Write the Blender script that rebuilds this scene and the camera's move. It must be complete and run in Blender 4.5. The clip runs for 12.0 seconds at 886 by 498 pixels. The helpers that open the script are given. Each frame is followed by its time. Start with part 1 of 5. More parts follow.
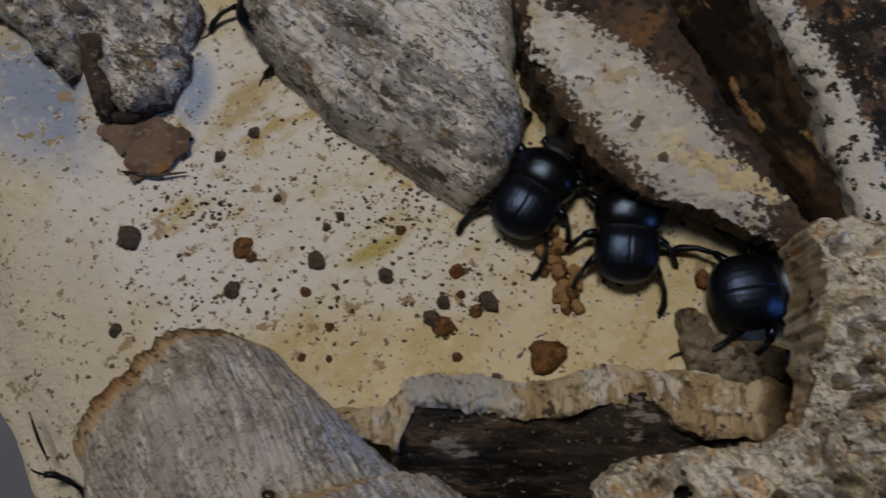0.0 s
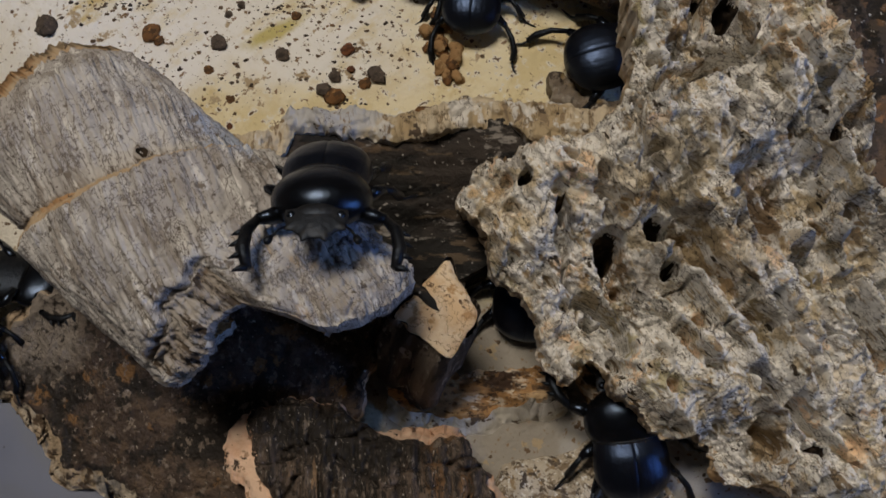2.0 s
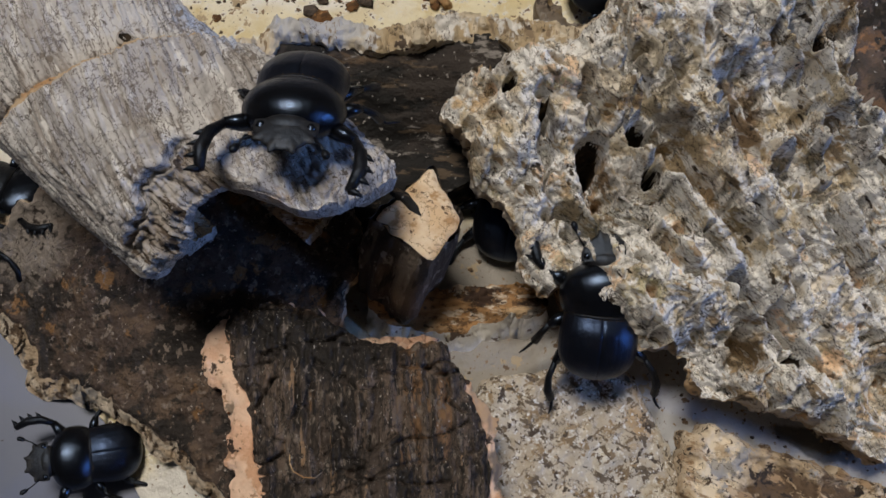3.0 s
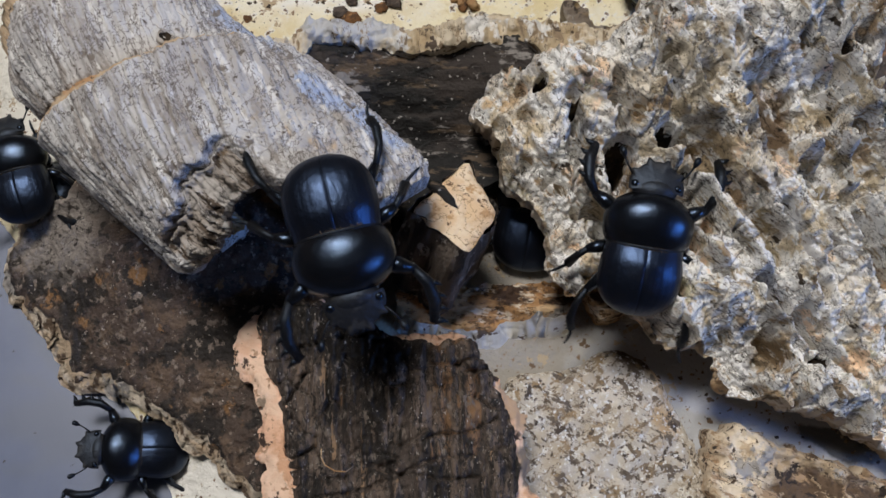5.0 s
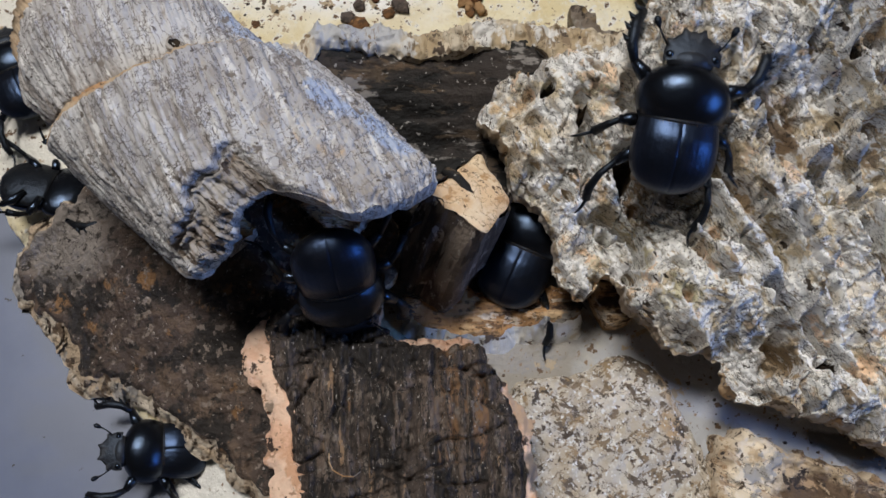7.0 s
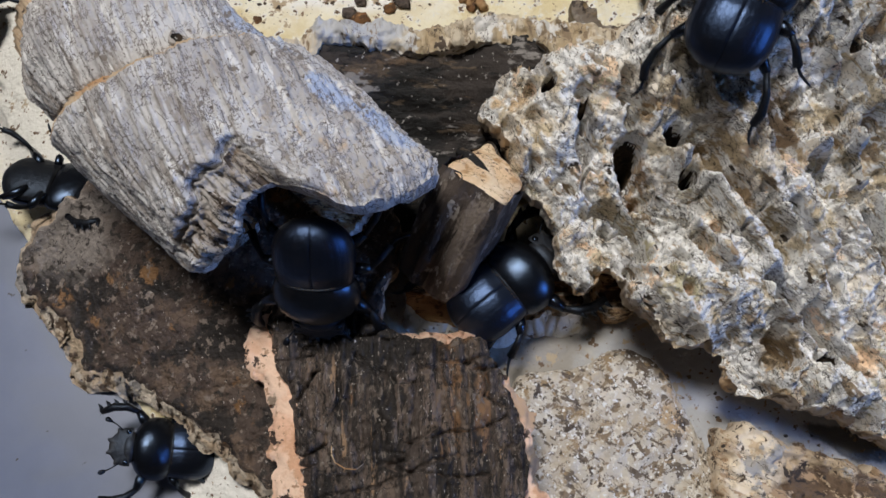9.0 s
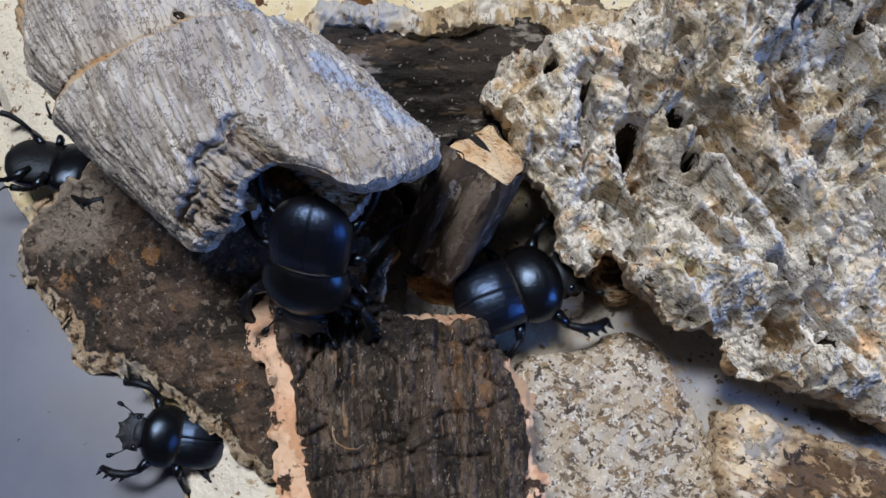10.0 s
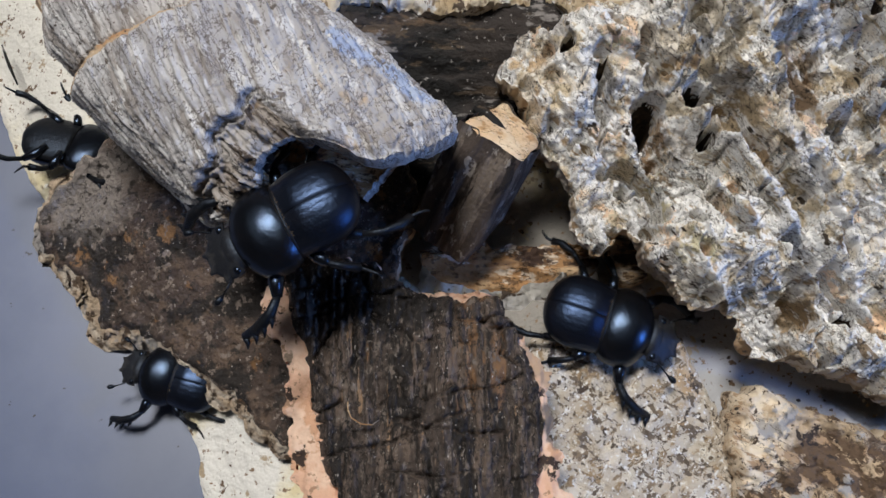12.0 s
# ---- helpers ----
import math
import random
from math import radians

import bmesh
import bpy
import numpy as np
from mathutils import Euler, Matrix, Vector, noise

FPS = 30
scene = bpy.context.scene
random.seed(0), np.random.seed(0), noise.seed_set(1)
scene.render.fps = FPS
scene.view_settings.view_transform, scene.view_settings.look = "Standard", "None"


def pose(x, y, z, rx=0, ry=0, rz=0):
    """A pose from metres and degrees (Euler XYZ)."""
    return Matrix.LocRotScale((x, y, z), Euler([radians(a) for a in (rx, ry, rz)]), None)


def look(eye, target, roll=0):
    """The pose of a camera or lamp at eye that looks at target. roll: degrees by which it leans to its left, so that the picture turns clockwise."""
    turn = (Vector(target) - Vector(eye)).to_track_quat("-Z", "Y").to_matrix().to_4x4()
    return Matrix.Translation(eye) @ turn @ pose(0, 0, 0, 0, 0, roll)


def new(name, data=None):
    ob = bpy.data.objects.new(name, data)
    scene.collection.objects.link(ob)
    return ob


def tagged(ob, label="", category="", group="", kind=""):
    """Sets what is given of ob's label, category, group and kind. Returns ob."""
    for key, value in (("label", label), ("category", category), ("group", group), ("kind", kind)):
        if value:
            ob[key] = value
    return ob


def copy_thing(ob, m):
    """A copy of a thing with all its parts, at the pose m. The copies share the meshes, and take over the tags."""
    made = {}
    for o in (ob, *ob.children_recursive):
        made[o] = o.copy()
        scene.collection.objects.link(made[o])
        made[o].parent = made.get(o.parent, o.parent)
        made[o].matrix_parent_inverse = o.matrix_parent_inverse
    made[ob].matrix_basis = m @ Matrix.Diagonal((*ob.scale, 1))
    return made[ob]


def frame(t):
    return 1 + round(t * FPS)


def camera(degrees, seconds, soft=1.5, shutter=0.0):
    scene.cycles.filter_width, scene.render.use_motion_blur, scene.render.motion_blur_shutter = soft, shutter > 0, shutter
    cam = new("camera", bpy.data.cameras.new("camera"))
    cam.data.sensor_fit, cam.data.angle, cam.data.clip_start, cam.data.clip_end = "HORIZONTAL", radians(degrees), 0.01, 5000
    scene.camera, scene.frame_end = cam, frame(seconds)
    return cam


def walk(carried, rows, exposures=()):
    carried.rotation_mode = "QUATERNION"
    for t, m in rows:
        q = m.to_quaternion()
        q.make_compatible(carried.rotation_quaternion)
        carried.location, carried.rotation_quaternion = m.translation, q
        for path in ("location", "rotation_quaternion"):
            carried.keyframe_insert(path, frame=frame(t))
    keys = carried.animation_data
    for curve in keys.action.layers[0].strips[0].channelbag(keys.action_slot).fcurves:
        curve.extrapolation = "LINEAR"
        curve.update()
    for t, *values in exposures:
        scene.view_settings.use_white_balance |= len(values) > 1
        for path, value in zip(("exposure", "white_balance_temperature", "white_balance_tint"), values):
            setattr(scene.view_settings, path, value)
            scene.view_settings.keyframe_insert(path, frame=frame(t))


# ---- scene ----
MM = 0.001

# camera: held by hand just above the tray, sinking towards the near edge, then almost still
cam = camera(52.83, 12.0, 1.5, 0.35)
ROWS = [
(0.0, 0.00000, -0.00000, 0.17000, 15.01, -0.00, -0.00),
    (0.5, 0.01444, -0.00345, 0.17410, 14.22, -0.05, -1.45),
    (1.0, 0.02005, -0.02174, 0.17884, 14.38, -0.36, -2.33),
    (1.5, 0.02499, -0.03964, 0.17358, 14.76, 0.84, -2.35),
    (2.0, 0.01945, -0.04963, 0.17219, 15.72, -0.22, -1.25),
    (2.5, 0.02002, -0.05843, 0.16969, 16.02, -0.82, -0.72),
    (2.7, 0.02037, -0.06226, 0.16850, 15.78, -1.26, -0.55),
    (4.3, 0.01808, -0.06693, 0.16757, 15.76, -1.41, 0.35),
    (4.5, 0.01757, -0.06629, 0.16865, 15.81, -1.11, 0.43),
    (5.0, 0.01691, -0.06584, 0.16951, 16.01, -0.85, 0.34),
    (5.5, 0.01596, -0.06607, 0.16991, 16.11, -0.24, 0.49),
    (6.0, 0.01629, -0.06534, 0.16966, 16.06, -0.20, 0.52),
    (6.5, 0.01656, -0.06510, 0.16915, 16.07, -0.32, 0.60),
    (7.0, 0.01672, -0.06544, 0.16983, 16.16, -0.45, 0.47),
    (8.8, 0.01652, -0.06610, 0.17032, 16.11, -0.39, 0.41),
    (9.0, 0.01658, -0.06635, 0.17013, 16.07, -0.38, 0.41),
    (9.5, 0.01659, -0.06769, 0.16888, 15.82, -0.37, 0.53),
    (10.0, 0.01641, -0.06818, 0.16966, 15.60, -0.42, 0.65),
    (10.5, 0.01587, -0.06827, 0.16959, 15.54, 0.14, 0.70),
    (11.0, 0.01560, -0.06943, 0.16983, 15.56, -0.06, 0.78),
    (11.5, 0.01486, -0.07103, 0.16895, 15.48, -0.19, 1.05),
    (12.0, 0.01467, -0.07078, 0.16942, 15.18, -0.24, 1.08),
]
walk(cam, [(t, pose(*p)) for t, *p in ROWS],
     exposures=[(0.0, -1.50, 6400, 12), (1.0, -1.42, 6400, 12), (2.0, -0.96, 6500, 12), (2.7, -0.62, 6200, 12), (4.3, -0.22, 5700, 12), (7.0, -0.18, 5600, 11.5), (12.0, 0.0, 5550, 11.5)])

# ---- light ----
world = bpy.data.worlds.new("daylight")
scene.world = world
world.use_nodes = True
sky = world.node_tree.nodes.new("ShaderNodeTexSky")
sky.sky_type, sky.sun_disc = "NISHITA", False
sky.sun_elevation, sky.sun_rotation = radians(40), radians(70)
world.node_tree.links.new(sky.outputs[0], world.node_tree.nodes["Background"].inputs[0])
world.node_tree.nodes["Background"].inputs[1].default_value = 0.10


def area_lamp(name, eye, target, width, height, watts, colour):
    data = bpy.data.lights.new(name, "AREA")
    data.shape, data.size, data.size_y = "RECTANGLE", width, height
    data.energy, data.color = watts, colour
    ob = new(name, data)
    ob.matrix_world = look(eye, target)
    return ob


area_lamp("ceiling_lamp", (-0.24, 0.46, 1.72), (0, 0, 0), 0.55, 0.32, 38.0, (1.0, 0.89, 0.73))
area_lamp("window_light", (1.27, -0.46, 0.72), (0, 0, 0.03), 0.16, 0.16, 6.6, (0.20, 0.43, 1.0))


# ---- noise and mesh helpers (lengths in millimetres) ----
def lattice(ix, iy, iz, seed):
    h = (ix * 374761393 + iy * 668265263 + iz * 2147483647 + seed * 1274126177) & 0xFFFFFFFF
    h = ((h ^ (h >> 13)) * 1274126177) & 0xFFFFFFFF
    return ((h ^ (h >> 16)) & 0xFFFF) / 65535.0


def value_noise(x, y, z=0.0, seed=0):
    """Smooth noise, 0 to 1, over arrays."""
    x, y, z = np.broadcast_arrays(np.asarray(x, float), np.asarray(y, float), np.asarray(z, float))
    fx, fy, fz = np.floor(x), np.floor(y), np.floor(z)
    ix, iy, iz = fx.astype(np.int64), fy.astype(np.int64), fz.astype(np.int64)
    u, v, w = x - fx, y - fy, z - fz
    u, v, w = (a * a * (3 - 2 * a) for a in (u, v, w))
    out = 0.0
    for a in (0, 1):
        for b in (0, 1):
            for c in (0, 1):
                k = (u if a else 1 - u) * (v if b else 1 - v) * (w if c else 1 - w)
                out = out + k * lattice(ix + a, iy + b, iz + c, seed)
    return out


def fbm(x, y, z=0.0, seed=0, octaves=4, gain=0.5):
    """Layered noise, about -1 to 1."""
    total, amp, f, norm = 0.0, 1.0, 1.0, 0.0
    for n in range(octaves):
        total = total + amp * (value_noise(x * f, y * f, z * f, seed + 17 * n) * 2 - 1)
        norm, amp, f = norm + amp, amp * gain, f * 2.03
    return total / norm


def cells(x, y, seed=0):
    """Distance to the nearest and second nearest of scattered cell centres, and the nearest's own number."""
    x, y = np.broadcast_arrays(np.asarray(x, float), np.asarray(y, float))
    ix, iy = np.floor(x).astype(np.int64), np.floor(y).astype(np.int64)
    d1, d2, own = np.full(x.shape, 9.0), np.full(x.shape, 9.0), np.zeros(x.shape)
    for a in (-1, 0, 1):
        for b in (-1, 0, 1):
            cx, cy = ix + a, iy + b
            px = cx + 0.15 + 0.7 * lattice(cx, cy, cx * 0, seed)
            py = cy + 0.15 + 0.7 * lattice(cx, cy, cx * 0 + 1, seed)
            d = np.hypot(x - px, y - py)
            num = lattice(cx, cy, cx * 0 + 2, seed)
            near = d < d1
            d2 = np.where(near, d1, np.minimum(d2, d))
            own, d1 = np.where(near, num, own), np.where(near, d, d1)
    return d1, d2, own


def smooth(a, b, x):
    k = np.clip((x - a) / (b - a), 0, 1)
    return k * k * (3 - 2 * k)


def turned(x, y, degrees):
    c, s = math.cos(radians(degrees)), math.sin(radians(degrees))
    return c * x + s * y, c * y - s * x


class Geo:
    """Vertices and faces of one part, gathered piece by piece."""

    def __init__(self):
        self.verts, self.faces = [], []

    def add(self, verts, faces):
        n = len(self.verts)
        self.verts += [tuple(v) for v in verts]
        self.faces += [tuple(i + n for i in f) for f in faces]
        return self


def mesh_of(name, geo, material, flat=False):
    me = bpy.data.meshes.new(name)
    me.from_pydata((np.array(geo.verts, float) * MM).tolist(), [], geo.faces)
    me.validate()
    bm = bmesh.new()
    bm.from_mesh(me)
    bmesh.ops.recalc_face_normals(bm, faces=bm.faces)
    bm.to_mesh(me)
    bm.free()
    if not flat:
        me.polygons.foreach_set("use_smooth", [True] * len(me.polygons))
    me.materials.append(material)
    return me


def part(name, geo, material, parent, label="", flat=False):
    ob = new(name, mesh_of(name, geo, material, flat))
    ob.parent = parent
    return tagged(ob, label)


def thing(name, label, category, group="", kind=""):
    return tagged(new(name), label, category, group, kind)


def outline_distance(x, y, poly):
    """Signed distance to a closed outline, negative inside."""
    best, inside = np.full(x.shape, 1e9), np.zeros(x.shape, bool)
    for (ax, ay), (bx, by) in zip(poly, poly[1:] + poly[:1]):
        ex, ey = bx - ax, by - ay
        k = np.clip(((x - ax) * ex + (y - ay) * ey) / (ex * ex + ey * ey), 0, 1)
        best = np.minimum(best, np.hypot(x - ax - k * ex, y - ay - k * ey))
        cross = (ay > y) != (by > y)
        inside ^= cross & (x < (bx - ax) * (y - ay) / (by - ay + 1e-12) + ax)
    return np.where(inside, -best, best)


def rounded(poly, times=2):
    """Corners cut twice, so that a short outline becomes a smooth one."""
    for _ in range(times):
        poly = [p for a, b in zip(poly, poly[1:] + poly[:1])
                for p in ((0.75 * a[0] + 0.25 * b[0], 0.75 * a[1] + 0.25 * b[1]), (0.25 * a[0] + 0.75 * b[0], 0.25 * a[1] + 0.75 * b[1]))]
    return poly


def slab(poly, top, bottom, step=0.6, ragged=1.0, ragged_size=4.0, seed=0, rings=4, wall_rough=0.5, soften=1, flare=None, warp=None):
    """A piece with the given outline: top face, broken edge and underside as three Geos.
    top and bottom give heights over (x, y, distance inwards from the edge)."""
    shape = rounded(poly, soften) if soften else poly
    xs = np.arange(min(p[0] for p in shape) - 3, max(p[0] for p in shape) + 3, step)
    ys = np.arange(min(p[1] for p in shape) - 3, max(p[1] for p in shape) + 3, step)
    x, y = np.meshgrid(xs, ys, indexing="ij")

    def dist(x, y):
        return outline_distance(x, y, shape) + ragged * fbm(x / ragged_size, y / ragged_size, 0, seed, 4)

    d = dist(x, y)
    mid = (d[1:, 1:] + d[:-1, 1:] + d[1:, :-1] + d[:-1, :-1]) / 4
    kept = mid < 0
    count = np.zeros(d.shape, int)
    for a in (0, 1):
        for b in (0, 1):
            count[a:a + kept.shape[0], b:b + kept.shape[1]] += kept
    rim = (count > 0) & (count < 4)
    rx, ry = x[rim], y[rim]
    for _ in range(3):
        e = 0.15
        dd = dist(rx, ry)
        gx, gy = (dist(rx + e, ry) - dd) / e, (dist(rx, ry + e) - dd) / e
        g = np.maximum(gx * gx + gy * gy, 0.3)
        rx, ry = rx - np.clip(dd * gx / g, -step / 3, step / 3), ry - np.clip(dd * gy / g, -step / 3, step / 3)
    x[rim], y[rim] = rx, ry
    if warp:
        deep_in = ~rim & (-dist(x, y) > 1.0)
        x[deep_in], y[deep_in] = warp(x[deep_in], y[deep_in])
    inner = np.maximum(-dist(x, y), 0)
    inner[rim] = 0
    zt, zb = top(x, y, inner), bottom(x, y, inner)
    zt = np.maximum(zt, zb + 0.3)
    used = count > 0
    number = np.full(d.shape, -1)
    number[used] = np.arange(used.sum())
    i, j = np.nonzero(kept)
    quads = np.stack([number[i, j], number[i + 1, j], number[i + 1, j + 1], number[i, j + 1]], 1)
    face, under, edge = Geo(), Geo(), Geo()
    face.add(np.stack([x[used], y[used], zt[used]], 1).tolist(), quads.tolist())
    # border walls
    seen = {}
    for q in quads.tolist():
        for a, b in zip(q, q[1:] + q[:1]):
            seen[(a, b)] = 1
    border = [(a, b) for a, b in seen if (b, a) not in seen]
    px, py, pt, pb = x[used], y[used], zt[used], zb[used]
    nodes = sorted({a for e in border for a in e})
    at = {n: k for k, n in enumerate(nodes)}
    nx, ny, nt, nb = px[nodes], py[nodes], pt[nodes], pb[nodes]
    e = 0.2
    gx, gy = dist(nx + e, ny) - dist(nx - e, ny), dist(nx, ny + e) - dist(nx, ny - e)
    g = np.hypot(gx, gy) + 1e-6
    out = flare(nx, ny) if flare else 0 * nx
    ux, uy = px.copy(), py.copy()
    ux[nodes], uy[nodes] = nx + out * gx / g, ny + out * gy / g
    under.add(np.stack([ux, uy, pb], 1).tolist(), quads[:, ::-1].tolist())
    verts = []
    for k in range(rings + 1):
        f = k / rings
        off = out * f + (0 if k in (0, rings) else wall_rough * fbm(nx / 1.3, ny / 1.3, f * 2.5 + seed, seed + 5, 3))
        lift = 0 if k in (0, rings) else 0.7 * wall_rough * fbm(nx / 0.9, ny / 0.9, f * 3 + seed, seed + 6, 3)
        verts += np.stack([nx + off * gx / g, ny + off * gy / g, nt + (nb - nt) * f + lift], 1).tolist()
    m = len(nodes)
    edge.add(verts, [(at[a] + k * m, at[a] + (k + 1) * m, at[b] + (k + 1) * m, at[b] + k * m) for a, b in border for k in range(rings)])
    return face, edge, under


def slab_thing(name, label, category, poly, top, bottom, mats, names=("face", "broken_edge", "underside"), edge_label="", inlay=None, **more):
    """inlay: rows of (name, material, test of x and y, label) for stretches of the face in another material."""
    ob = thing(name, label, category)
    for geo, material, called, text in zip(slab(poly, top, bottom, **more), mats, names, ("", edge_label, "")):
        if inlay and called == names[0]:
            v, f = np.array(geo.verts), np.array(geo.faces)
            mid = v[f].mean(1)
            rest = np.ones(len(f), bool)
            pieces = []
            for what, mat_used, test, words in inlay:
                mask = test(mid[:, 0], mid[:, 1]) & rest
                rest &= ~mask
                pieces.append((mask, what, mat_used, words))
            for mask, what, mat_used, words in pieces + [(rest, called, material, text)]:
                if mask.any():
                    used, order = np.unique(f[mask], return_inverse=True)
                    part(what, Geo().add(v[used].tolist(), order.reshape(-1, 4).tolist()), mat_used, ob, words)
            continue
        part(called, geo, material, ob, text)
    return ob


def sweep(geo, points, radii, sides=7):
    """A limb along a line of points."""
    pts = [Vector(p) for p in points]
    rings = []
    for k, p in enumerate(pts):
        way = (pts[min(k + 1, len(pts) - 1)] - pts[max(k - 1, 0)]).normalized()
        side = way.cross(Vector((0, 0, 1)))
        side = side.normalized() if side.length > 0.05 else Vector((1, 0, 0))
        up = side.cross(way).normalized()
        rings.append([p + radii[k] * (math.cos(a) * side + math.sin(a) * up) for a in [2 * math.pi * n / sides for n in range(sides)]])
    verts = [v for r in rings for v in r]
    faces = [(k * sides + n, k * sides + (n + 1) % sides, (k + 1) * sides + (n + 1) % sides, (k + 1) * sides + n)
             for k in range(len(pts) - 1) for n in range(sides)]
    faces += [tuple(range(sides))[::-1], tuple((len(pts) - 1) * sides + n for n in range(sides))]
    return geo.add(verts, faces)


def loft(geo, ys, width, high, low, zc, segments=28, start=0.0, end=2 * math.pi, power=1.0):
    """Rings across y of half width, height above and depth below zc."""
    closed = abs(end - start - 2 * math.pi) < 1e-6
    n = segments if closed else segments + 1
    verts = []
    for y in ys:
        for k in range(n):
            a = start + (end - start) * k / segments
            c, s = math.cos(a), math.sin(a)
            cx = math.copysign(abs(c) ** power, c)
            verts.append((width(y) * cx, y, zc + (high(y) if s > 0 else low(y)) * math.copysign(abs(s) ** power, s)))
    faces = [(r * n + k, r * n + (k + 1) % n, (r + 1) * n + (k + 1) % n, (r + 1) * n + k)
             for r in range(len(ys) - 1) for k in range(n if closed else n - 1)]
    faces += [tuple(range(n))[::-1], tuple((len(ys) - 1) * n + k for k in range(n))]
    return geo.add(verts, faces)


# ---- materials ----
def surface(name, base, layers=(), rough=0.8, bump=(), specular=0.3, coat=0.0, tint=None):
    """base: colour. layers: (colour, scale, low, high, stretch, degrees, kind), each laid over the ones before where its
    noise runs from low to high. bump: (scale, depth in mm, stretch, degrees, kind)."""
    m = bpy.data.materials.new(name)
    m.use_nodes = True
    nt = m.node_tree
    bsdf = nt.nodes["Principled BSDF"]
    coords = nt.nodes.new("ShaderNodeTexCoord")

    def field(scale, stretch=(1, 1, 1), degrees=0, kind="noise"):
        mp = nt.nodes.new("ShaderNodeMapping")
        mp.vector_type = "TEXTURE"
        plain = stretch[:3] == (1, 1, 1) and kind != "patch"
        mp.inputs["Rotation"].default_value = (0.61, 0.43, 0.77) if plain else (0, 0, radians(degrees))
        mp.inputs["Scale"].default_value = stretch[:3]
        mp.inputs["Location"].default_value = (0.013 * (scale % 7), 0.017 * (scale % 5), 0.011 * (scale % 3))
        nt.links.new(coords.outputs["Object"], mp.inputs["Vector"])
        if kind == "patch":
            # scale holds the reach; the stretch tells (centre x, centre y, reach x, reach y) in mm
            mp.inputs["Location"].default_value = (stretch[0] * MM, stretch[1] * MM, 0)
            mp.inputs["Scale"].default_value = (stretch[2] * MM, stretch[3] * MM, 1)
            far = nt.nodes.new("ShaderNodeVectorMath")
            far.operation = "LENGTH"
            nt.links.new(mp.outputs[0], far.inputs[0])
            add = nt.nodes.new("ShaderNodeMath")
            nt.links.new(far.outputs["Value"], add.inputs[0])
            rag = nt.nodes.new("ShaderNodeMath")
            rag.operation = "MULTIPLY"
            rag.inputs[1].default_value = 1.6
            nt.links.new(field(scale), rag.inputs[0])
            nt.links.new(rag.outputs[0], add.inputs[1])
            return add.outputs[0]
        if kind in ("noise", "vein"):
            tex = nt.nodes.new("ShaderNodeTexNoise")
            tex.inputs["Detail"].default_value, tex.inputs["Roughness"].default_value = 8, 0.60
        else:
            tex = nt.nodes.new("ShaderNodeTexVoronoi")
            tex.feature = {"cell": "F1", "crack": "DISTANCE_TO_EDGE"}[kind]
        tex.inputs["Scale"].default_value = scale
        nt.links.new(mp.outputs[0], tex.inputs["Vector"])
        if kind == "crack":
            # bend the cell walls
            wob = nt.nodes.new("ShaderNodeTexNoise")
            wob.inputs["Scale"].default_value, wob.inputs["Detail"].default_value = scale * 0.9, 4
            nt.links.new(mp.outputs[0], wob.inputs["Vector"])
            bend = nt.nodes.new("ShaderNodeVectorMath")
            bend.operation = "MULTIPLY_ADD"
            bend.inputs[1].default_value = (1.1 / scale,) * 3
            nt.links.new(wob.outputs["Color"], bend.inputs[0])
            nt.links.new(mp.outputs[0], bend.inputs[2])
            nt.links.new(bend.outputs[0], tex.inputs["Vector"])
        if kind == "vein":
            # thin wandering lines where the noise passes its middle
            for operation, value in (("SUBTRACT", 0.5), ("ABSOLUTE", 0.0)):
                step = nt.nodes.new("ShaderNodeMath")
                step.operation = operation
                step.inputs[1].default_value = value
                nt.links.new(tex.outputs["Fac"] if operation == "SUBTRACT" else last, step.inputs[0])
                last = step.outputs[0]
            return last
        return tex.outputs["Fac"] if kind == "noise" else tex.outputs["Distance"]

    colour = None
    for col, scale, low, high, *rest in layers:
        mask = nt.nodes.new("ShaderNodeMapRange")
        mask.interpolation_type = "SMOOTHSTEP"
        mask.inputs["From Min"].default_value, mask.inputs["From Max"].default_value = low, high
        nt.links.new(field(scale, *rest), mask.inputs["Value"])
        mix = nt.nodes.new("ShaderNodeMix")
        mix.data_type = "RGBA"
        mix.inputs["A"].default_value = (*base, 1)
        mix.inputs["B"].default_value = (*col, 1)
        nt.links.new(mask.outputs[0], mix.inputs["Factor"])
        if colour:
            nt.links.new(colour, mix.inputs["A"])
        colour = mix.outputs["Result"]
    if colour:
        nt.links.new(colour, bsdf.inputs["Base Color"])
    else:
        bsdf.inputs["Base Color"].default_value = (*base, 1)
    normal = None
    for scale, depth, *rest in bump:
        b = nt.nodes.new("ShaderNodeBump")
        b.inputs["Strength"].default_value, b.inputs["Distance"].default_value = 1.0, depth * MM
        nt.links.new(field(scale, *rest), b.inputs["Height"])
        if normal:
            nt.links.new(normal, b.inputs["Normal"])
        normal = b.outputs[0]
    if normal:
        nt.links.new(normal, bsdf.inputs["Normal"])
    bsdf.inputs["Roughness"].default_value = rough
    bsdf.inputs["Specular IOR Level"].default_value = specular
    bsdf.inputs["Coat Weight"].default_value = coat
    bsdf.inputs["Coat Roughness"].default_value = 0.13
    if tint:
        bsdf.inputs["Specular Tint"].default_value = (*tint, 1)
    return m


